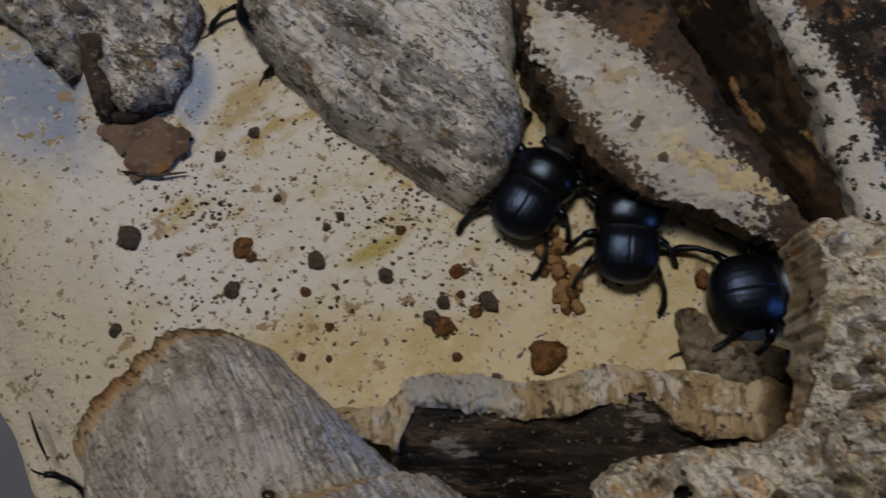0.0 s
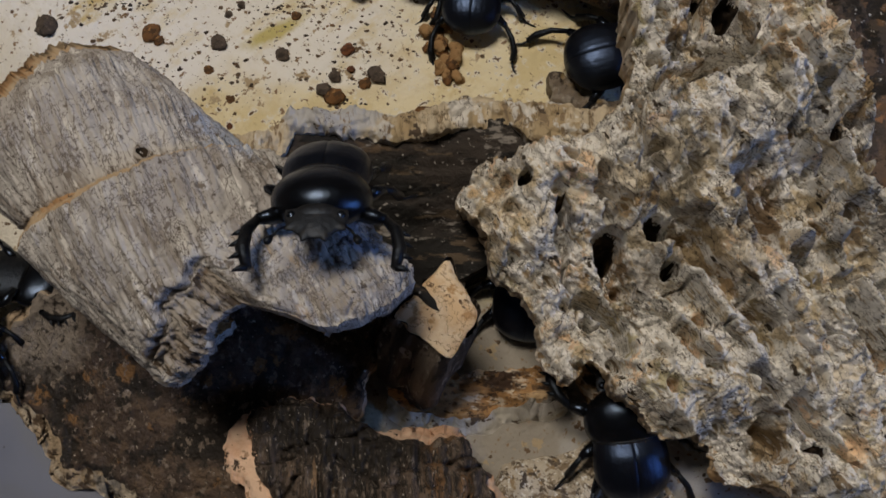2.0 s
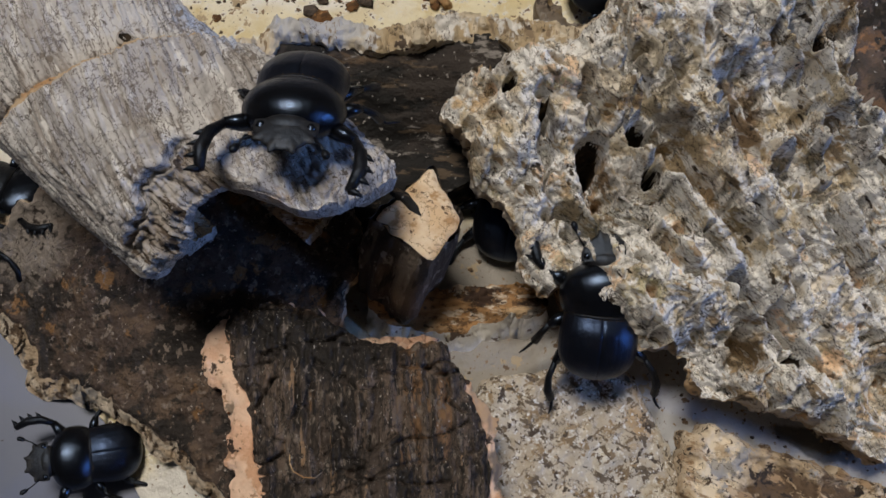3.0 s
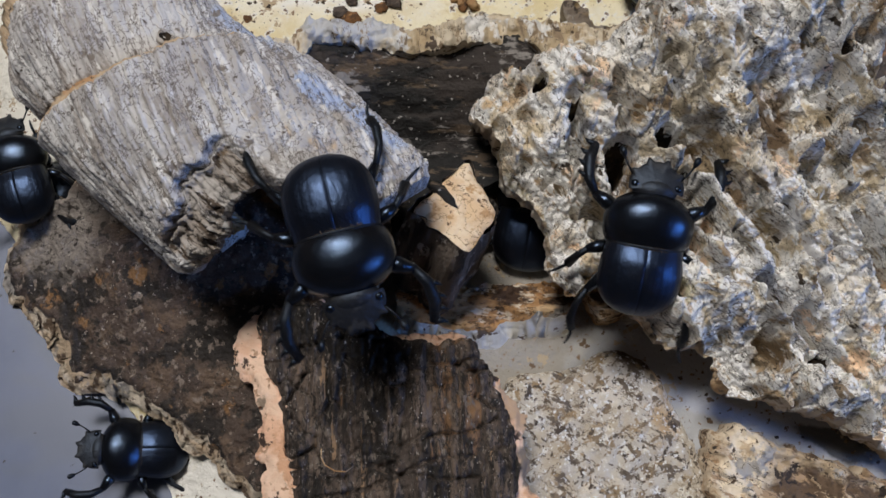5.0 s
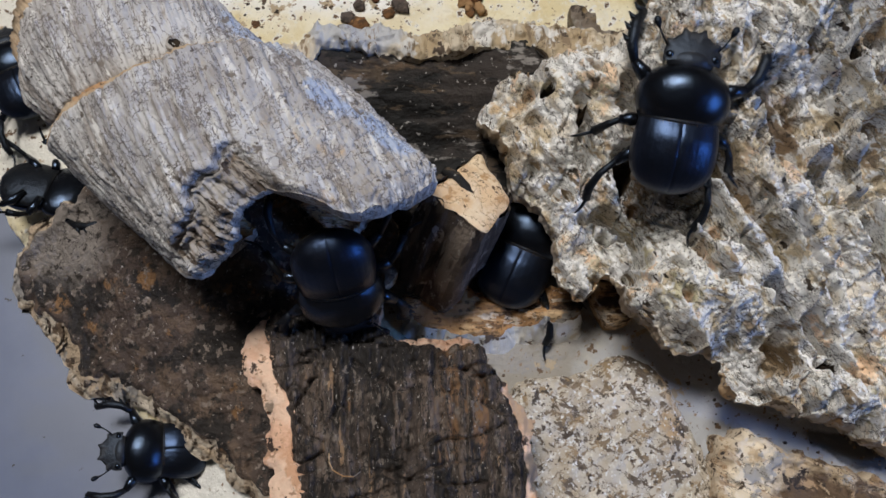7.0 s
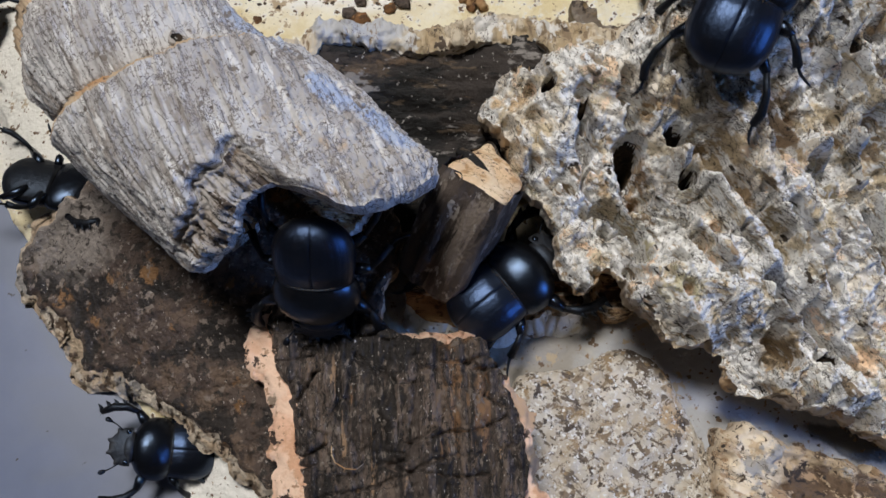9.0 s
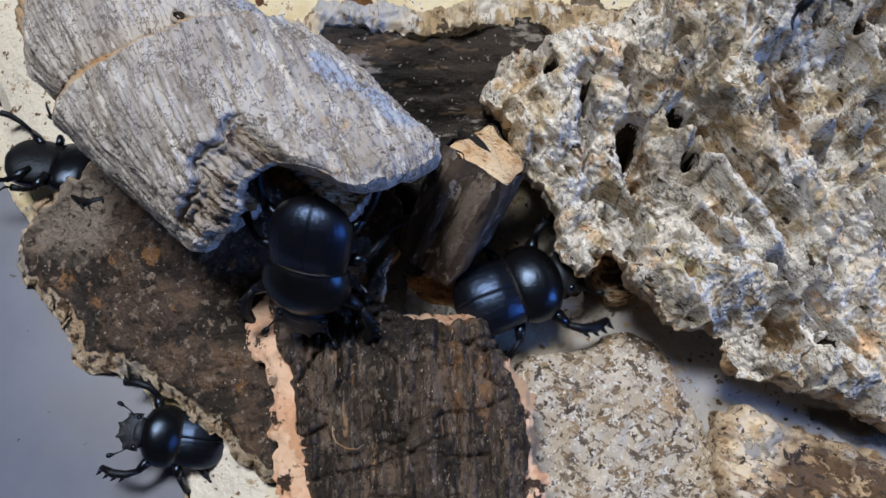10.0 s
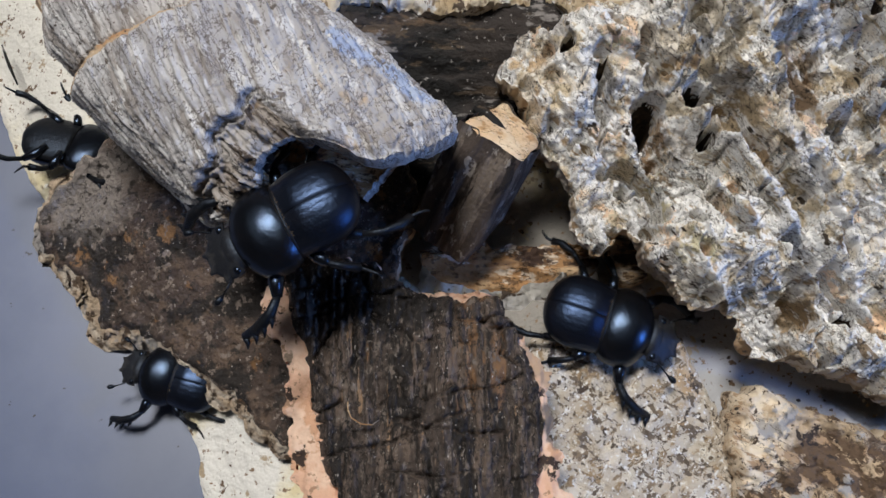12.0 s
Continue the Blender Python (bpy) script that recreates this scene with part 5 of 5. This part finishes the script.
            for k in range(14):
                f = rng.uniform(0.1, 0.98) * (len(shin) - 1)
                i = min(int(f), len(shin) - 2)
                p = Vector(shin[i]).lerp(Vector(shin[i + 1]), f - i)
                q = p + Vector((rng.uniform(-1.2, 1.2), rng.uniform(-1.0, 1.0), rng.uniform(-0.3, 0.7)))
                sweep(bristle, [(side * p.x, p.y, p.z), (side * q.x, q.y, q.z)], [0.09, 0.03], 3)
            part("bristles", bristle, M_HAIR, leg)
    return ob


first_beetle = beetle_parts()


def beetle_at(rows, label="", size=1.0):
    """A beetle with its rows of (seconds, x, y, z in mm, heading, nose-up, lean)."""
    m = stance(rows[0], size)
    if first_beetle.get("placed"):
        ob = copy_thing(first_beetle, m)
    else:
        ob = first_beetle
        ob.matrix_basis = m
    first_beetle["placed"] = 1
    ob.scale = (size, size, size)
    BEETLES.append((ob, rows, size))
    return tagged(ob, label)


def stance(row, size):
    """The top of the waist stays over (x, y) at 9.2 mm times the size above z, whatever the body's tilt."""
    t, x, y, z, heading, nose, lean = row
    return pose(x * MM, y * MM, (z + 9.2 * size) * MM, 0, 0, heading) @ pose(0, 0, 0, nose, lean, 0) @ pose(0, 0, -9.2 * size * MM)


BEETLES = []
beetle_at([(0, 17.2, 53.8, 8, -32, 3, 0), (0.5, 17.0, 56.2, 8, -30, 3, 0), (1.0, 18.0, 59.0, 8, -24, 3, 0), (2.0, 18.6, 60.2, 8, -22, 3, 0), (12, 19.5, 62, 8, -20, 3, 0)], "glossy black dung beetle squeezing under the grey bark log", 0.86)
beetle_at([(0, 34.0, 45.9, 8, -6, 2, 0), (0.5, 31.5, 46.4, 8, -4, 2, 0), (1.0, 28.9, 48.4, 8, -4, 2, 0), (2.0, 28.3, 50.0, 8, -6, 2, 0), (12, 29, 53, 8, -8, 2, 0)], "glossy black dung beetle pushing under the dark bark slab", 0.86)
beetle_at([(0, 59.5, 34.6, 8, -82, 0, 0), (1.0, 58.2, 35.0, 8, -80, 0, 0), (2.0, 57.6, 34.6, 8, -78, 0, 0), (2.7, 59, 35, 8, -78, 0, 0), (4.3, 66, 37, 8, -75, 0, 0), (12, 68, 38, 8, -75, 0, 0)], "glossy black dung beetle resting beside the cork block", 1.0)
beetle_at([(0, 10, -12, 33, -164, 46, 0), (0.5, 7.5, -5.5, 41, -168, 46, 0), (1.0, 5.4, 1.0, 45.2, -172, 46, 0), (1.5, 4.2, -3.6, 47.2, -178, 44, 0), (2.0, 4.3, -4.9, 48.7, -181, 43, 0), (2.5, 4.3, -6.4, 49.7, -183, 40, 0), (2.7, 4.2, -7.6, 50.2, -184, 39, 0),
           (4.2, 0.8, -17.5, 53.2, -184, 32, 0), (4.4, 1.1, -19.6, 53.2, -181, 24, 0), (4.6, 3.4, -25.6, 53.2, -173, 6, 0), (4.9, 4.3, -31.4, 51.8, -168, -8, 0), (5.2, 5.6, -32.8, 49.8, -156, -14, 0), (5.5, 6.5, -32.6, 47.0, -147, -20, 0), (5.7, 6.8, -34.6, 41.5, -152, -32, 0),
           (5.9, 3.2, -35.4, 30, -162, -58, 0), (6.2, 2.8, -35.6, 28, -165, -62, 0), (7.2, 1.5, -35.0, 28, -169, -60, 0), (8.8, -2.5, -35.2, 29, -180, -54, 0), (9.5, -2.8, -35.6, 30.6, -186, -46, 0),
           (10.0, -3.9, -36.6, 33, -192, -42, 0), (10.5, -4.0, -35.8, 35.7, -207, -34, 0), (11.0, -6.6, -35.9, 38.6, -222, -24, 0), (11.5, -8.5, -35.4, 41.2, -236, -14, 0), (12.0, -8.3, -34.2, 42.2, -242, -8, 0)],
          "glossy blue-black dung beetle clambering over the branch end", 0.92)
beetle_at([(0, 58.0, -58.0, 11, 20, 0, 0), (1.5, 53.6, -45.0, 12, 14, 8, 0), (2.0, 51.5, -41.0, 14, 7, 15, 0), (2.7, 49.4, -37.8, 19, -2, 24, 0), (4.3, 48.9, -32.7, 27, -10, 24, 0), (5.0, 49.7, -28.3, 32, -9, 22, 0),
           (5.5, 50.8, -23.6, 36.0, -7, 20, 0), (6.1, 52.7, -18.9, 39.0, -14, 18, 0), (6.6, 52.0, -16.8, 40.0, -12, 24, 0), (7.2, 52.4, -8.3, 43.6, -8, 26, 0), (8.8, 59.1, 1.0, 49.8, -23, 20, 0), (9.2, 61.6, 6.1, 52.7, -28, 16, 0),
           (9.6, 65.4, 10.6, 56.0, -36, 10, 0), (10.5, 72.0, 26.2, 54.9, -44, -15, 0), (12, 92, 52, 22, -50, -10, 0)],
          "glossy blue-black dung beetle crawling up the cork block", 0.93)
beetle_at([(0, 37.0, -12.0, 8, -8, 10, 0), (4.3, 36.0, -13.0, 8, -10, 12, 0), (5.3, 34.5, -16.0, 8, -11, 18, 0), (5.8, 33.0, -18.2, 8, -12, 22, 0), (6.6, 32.4, -20.5, 10, -18, 20, 0), (7.2, 31.0, -22.4, 13, -27, 12, 0), (8.8, 27.9, -29.0, 15, -48, 5, 0),
           (9.5, 28.4, -31.9, 15, -60, 2, 0), (10.0, 29.6, -33.2, 14, -69, 0, 0), (10.5, 32.5, -37.8, 12.5, -90, 0, 0), (11.0, 35.0, -38.9, 12, -94, 0, 0), (11.5, 37.9, -36.6, 12, -100, 0, 0), (12, 43.0, -41.9, 12, -109, 0, 0)],
          "glossy black dung beetle creeping out from under the stub", 0.92)
beetle_at([(0, -37.6, -57.0, 2.6, -258, 14, 0), (2.6, -37.2, -56.6, 2.6, -260, 18, 0), (4.3, -34.2, -55.6, 2.6, -262, 20, 0), (5.0, -33.6, -56.6, 2.6, -268, 22, 0), (6.1, -32.4, -56.6, 2.6, -268, 24, 0), (7.2, -31.0, -55.9, 2.6, -266, 24, 0),
           (8.8, -30.6, -56.6, 2.6, -270, 24, 0), (9.5, -28.5, -58.4, 2.6, -276, 24, 0), (10.0, -28.8, -58.4, 2.6, -276, 20, 0), (10.5, -29.9, -56.0, 2.6, -268, 12, 0), (11.0, -30.4, -55.0, 2.6, -270, 8, 0), (11.5, -31.4, -53.8, 2.6, -279, 4, 0), (12, -33.5, -52.0, 2.6, -284, 2, 0)],
          "black dung beetle with spread antennae on the tray", 0.73)
beetle_at([(0, -57.8, -8.6, -2.2, -97, 6, 158)], "black dung beetle tipped on its back beside the grey branch", 0.8)
beetle_at([(0, -68.0, -22.0, 4, 16, 0, 0), (2.7, -67.0, -16.5, 6.5, 16, 2, 0), (4.3, -57.6, -12.9, 8, 24, 4, 0), (5.0, -59.4, -8.0, 10, 19, 8, 0), (5.5, -60.0, -3.0, 11, 17, 8, 0), (5.8, -60.2, 2.6, 10, 20, 5, 0), (6.1, -60.9, 5.5, 9, 21, 3, 0), (6.6, -62.5, 9.8, 8, 22, 0, 0),
           (7.2, -67.0, 17.0, 8, 32, 0, 0), (8.8, -79.0, 28.6, 8, 55, 0, 0), (12, -104, 40, 8, 70, 0, 0)], "black dung beetle passing along the plaster edge", 0.8)
beetle_at([(0, -32.5, 94.0, 8, -40, 0, 0)], "black dung beetle under the grey bark log", 0.8)


# ---- crumbs and droppings on the plaster ----
M_RUSTCRUMB = surface("rust_crumb", (0.22, 0.085, 0.04), [((0.11, 0.05, 0.03), 600, 0.48, 0.58)], 0.85, [(1200, 0.5)])
M_DUNG = surface("fibrous_dung", (0.34, 0.21, 0.10), [((0.46, 0.31, 0.16), 260, 0.48, 0.57), ((0.17, 0.10, 0.05), 420, 0.55, 0.62)], 0.88, [(700, 0.6)], 0.2)
M_GRIT = surface("brown_grit", (0.13, 0.095, 0.065), [((0.05, 0.04, 0.035), 130, 0.48, 0.54), ((0.24, 0.15, 0.08), 200, 0.57, 0.62)], 0.85)
def crumb(name, label, x, y, z, size, material, seed, flat=0.5, group="crumbs on the plaster"):
    n_a, n_b = 14, 8
    geo, verts = Geo(), []
    for b in range(n_b + 1):
        lat = math.pi * (b / n_b - 0.5)
        for a in range(n_a):
            lon = 2 * math.pi * a / n_a
            v = (math.cos(lat) * math.cos(lon), math.cos(lat) * math.sin(lon), math.sin(lat))
            r = size * (1 + 0.75 * float(fbm(v[0] * 1.4, v[1] * 1.4, v[2] * 1.4 + seed, seed, 4, 0.6)))
            verts.append((r * v[0], r * v[1], r * v[2] * flat))
    faces = [(b * n_a + a, b * n_a + (a + 1) % n_a, (b + 1) * n_a + (a + 1) % n_a, (b + 1) * n_a + a) for b in range(n_b) for a in range(n_a)]
    ob = new(name, mesh_of(name, geo.add(verts, faces), material))
    ob.location = (x * MM, y * MM, (z + size * flat * 0.45) * MM)
    return tagged(ob, label, "crumb", group)


for k, (x, y, r, m) in enumerate([(-59, 45.2, 2.4, M_GREYCRUMB), (-23.6, 41.2, 1.7, M_GREYCRUMB), (-10.7, 38.2, 1.6, M_GREYCRUMB), (0, 33.2, 1.3, M_GREYCRUMB), (8.6, 33.3, 1.8, M_GREYCRUMB), (6.2, 31.7, 1.2, M_CRUMB), (-2.4, 30.1, 1.4, M_GREYCRUMB),
                                  (0, 28.7, 1.8, M_CRUMB), (2.6, 39.2, 1.4, M_RUSTCRUMB), (3.4, 34.7, 0.9, M_RUSTCRUMB), (18.9, 23.0, 3.1, M_CRUMB), (-19.5, 49.8, 0.9, M_GREYCRUMB), (-21.9, 47.7, 0.9, M_GREYCRUMB), (-8, 47.1, 1.1, M_CRUMB), (-25.4, 35.2, 1.0, M_CRUMB),
                                  (-20.9, 28.5, 0.9, M_CRUMB), (-25.7, 23.1, 0.8, M_RUSTCRUMB), (-20.8, 22.7, 0.8, M_RUSTCRUMB), (9.7, 19.2, 0.9, M_GREYCRUMB), (2.5, 23, 1.0, M_CRUMB), (-31.6, 53.3, 0.9, M_GREYCRUMB), (-39.3, 35.4, 1.6, M_GREYCRUMB),
                                  (-37.6, 43.5, 1.8, M_CRUMB), (-36, 41.8, 1.2, M_CRUMB), (-60.1, 28, 1.2, M_GREYCRUMB), (48.5, 37.5, 1.9, M_RUSTCRUMB), (-36.8, 66.9, 1.1, M_GREYCRUMB), (-43, 62, 1.2, M_GREYCRUMB)]):
    crumb("crumb", {"grey_crumb": "dark grey crumb on the plaster", "brown_crumb": "brown earthy crumb on the plaster"}.get(m.name, "reddish brown crumb on the plaster"), x, y, 7.9, r, m, 200 + k)
pile = random.Random(3)
for k in range(44):
    f = k / 43
    x, y, r = 20.2 + 4.0 * f + pile.gauss(0, 1.5), 45 - 13 * f + pile.gauss(0, 0.9), pile.uniform(0.5, 1.4)
    crumb("dung_crumb", "orange-brown crumb of dung between the beetles", x, y, 7.9 + (0.9 if k % 3 == 0 else 0), r, M_DUNG if k % 4 else M_CRUMB, 230 + k, 0.7, "dung crumbs")
rng = random.Random(7)
nests = [(rng.uniform(-55, 20), rng.uniform(28, 75), rng.uniform(3.5, 9)) for k in range(26)]
grit = Geo()
for k in range(2300):
    nx, ny, spread = nests[k % 26]
    x, y = (rng.gauss(nx, spread), rng.gauss(ny, spread * 0.7)) if k < 1500 else (rng.uniform(-90, 45), rng.uniform(-70, 95)) if k < 2100 else (rng.uniform(55, 112), rng.uniform(-62, -38))
    r = rng.choice((0.1, 0.1, 0.12, 0.14, 0.16, 0.2, 0.25, 0.3, 0.4, 0.55))
    z = float(board_top(np.array([x]), np.array([y]), np.array([30.0]))[0])
    if outline_distance(np.array([x]), np.array([y]), BOARD)[0] > -17:
        continue
    spokes = []
    for n in range(7):
        a, q = 2 * math.pi * n / 7, r * rng.uniform(0.6, 1.5)
        spokes.append((x + q * math.cos(a), y + q * 0.8 * math.sin(a), z - 0.05))
    grit.add(spokes + [(x, y, z + r * 0.7)], [(n, (n + 1) % 7, 7) for n in range(7)] + [(6, 5, 4, 3, 2, 1, 0)])
tagged(new("grit", mesh_of("grit", grit, M_GRIT, True)), "brown grit strewn over the plaster", "grit", kind="stuff")

# a short twig under the flaking lump
twig = thing("twig", "short reddish broken twig on the plaster", "twig")
geo = Geo()
sweep(geo, [(-68, 84, 15), (-67, 78, 13.5), (-65.6, 72, 11), (-64.8, 68.5, 9.6)], [2.0, 2.2, 2.0, 1.4], 10)
part("stem", geo, M_BROWNBARK, twig)
geo = Geo()
sweep(geo, [(-67, 70.5, 9.6), (-63, 69.2, 9.8), (-60, 69.2, 9.9), (-57.5, 71, 10)], [0.9, 1.2, 1.1, 0.6], 8)
part("fork", geo, M_CHAR, twig)


# loose fibres and splinters
def splinter(name, label, points, radii, material, category="splinter"):
    ob = thing(name, label, category)
    geo = Geo()
    sweep(geo, points, radii, 6)
    part("shaft", geo, material, ob)
    return ob


splinter("plant_fibre", "thin curled tan fibre on the dark bark", [(0.0, -57.4, 27.2), (0.1, -58.8, 27.6), (0.7, -60.0, 27.7), (2.3, -60.9, 27.6), (4.0, -61.0, 27.5), (5.0, -60.2, 27.2)], [0.08, 0.1, 0.1, 0.1, 0.09, 0.06], M_ORANGE, "fibre")
splinter("dark_splinter", "thin dark splinter beside the dry leaf", [(-61.6, 58.6, 8.9), (-58, 57.9, 9.3), (-54.5, 57.6, 9.4), (-49, 58.3, 9.2)], [0.2, 0.42, 0.4, 0.16], M_CHAR)
splinter("dark_splinter", "thin bent dark splinter on the plaster", [(-74, 13.2, 8.4), (-72.6, 10.4, 8.8), (-71.5, 8.2, 8.9), (-69.6, 4.6, 8.5)], [0.15, 0.3, 0.34, 0.15], M_CHAR)


# ---- what moves ----
def spin(m, degrees, axis):
    return m @ Matrix.Rotation(radians(degrees), 4, axis)


def motions():
    # the stub is tipped over by the beetle beneath it: cut face up at first, then leaning over
    def tipped(x, y, z, tilt, towards):
        return pose(x * MM, y * MM, z * MM, 0, 0, towards) @ pose(0, 0, 0, tilt) @ pose(0, 0, 0, 0, 0, -towards)
    walk(stub, [(t, tipped(*p)) for t, *p in [
        (0, 19.3, -19.4, 32, 20, 146), (2.5, 20.0, -19.8, 32, 20, 146), (5.0, 21.0, -18.8, 32, 20, 146), (5.5, 22.1, -17.6, 32, 20, 146), (6.6, 22.3, -16.8, 32, 23, 146),
        (7.2, 22.2, -14.6, 32, 32, 146), (8.8, 24.4, -13.0, 32.5, 42, 146), (12, 24.2, -12.6, 32.5, 43, 146)]])
    for number, (ob, rows, size) in enumerate(BEETLES):
        if len(rows) == 1:
            t, x, y, z, heading, nose, lean = rows[0]
            rows = [(t, x + 0.25 * math.sin(t * 2.1 + number), y + 0.25 * math.cos(t * 1.7 + number), z, heading + 2.5 * math.sin(t * 1.3 + number), nose, lean) for t in (0, 1, 2, 2.7, 4.3, 6, 8, 10, 12)]
        walk(ob, [(r[0], stance(r, size)) for r in rows])
        times = [0.3 * k for k in range(41)]
        path = np.array([[np.interp(t, [r[0] for r in rows], [r[n] for r in rows]) for n in (1, 2)] for t in times])
        pace = np.r_[0, np.hypot(*np.diff(path, axis=0).T)] / 0.3
        stride = np.cumsum(pace) * 0.3 / 2.2
        legs = [c for c in ob.children if "leg" in c.name]
        for n, leg in enumerate(legs):
            home = leg.matrix_basis.copy()
            sign = 1 if leg.location.x > 0 else -1
            out = []
            for t, v, s in zip(times, pace, stride):
                swing = (4 + 14 * min(v / 5, 1)) * math.sin(s * 2.2 + 0.9 * t + math.pi * n + number)
                lift = (2 + 6 * min(v / 5, 1)) * math.sin(s * 2.2 + 0.9 * t + math.pi * n + number + 1.4)
                out.append((t, spin(spin(home, sign * swing, "Z"), -sign * lift, "Y")))
            walk(leg, out)


motions()
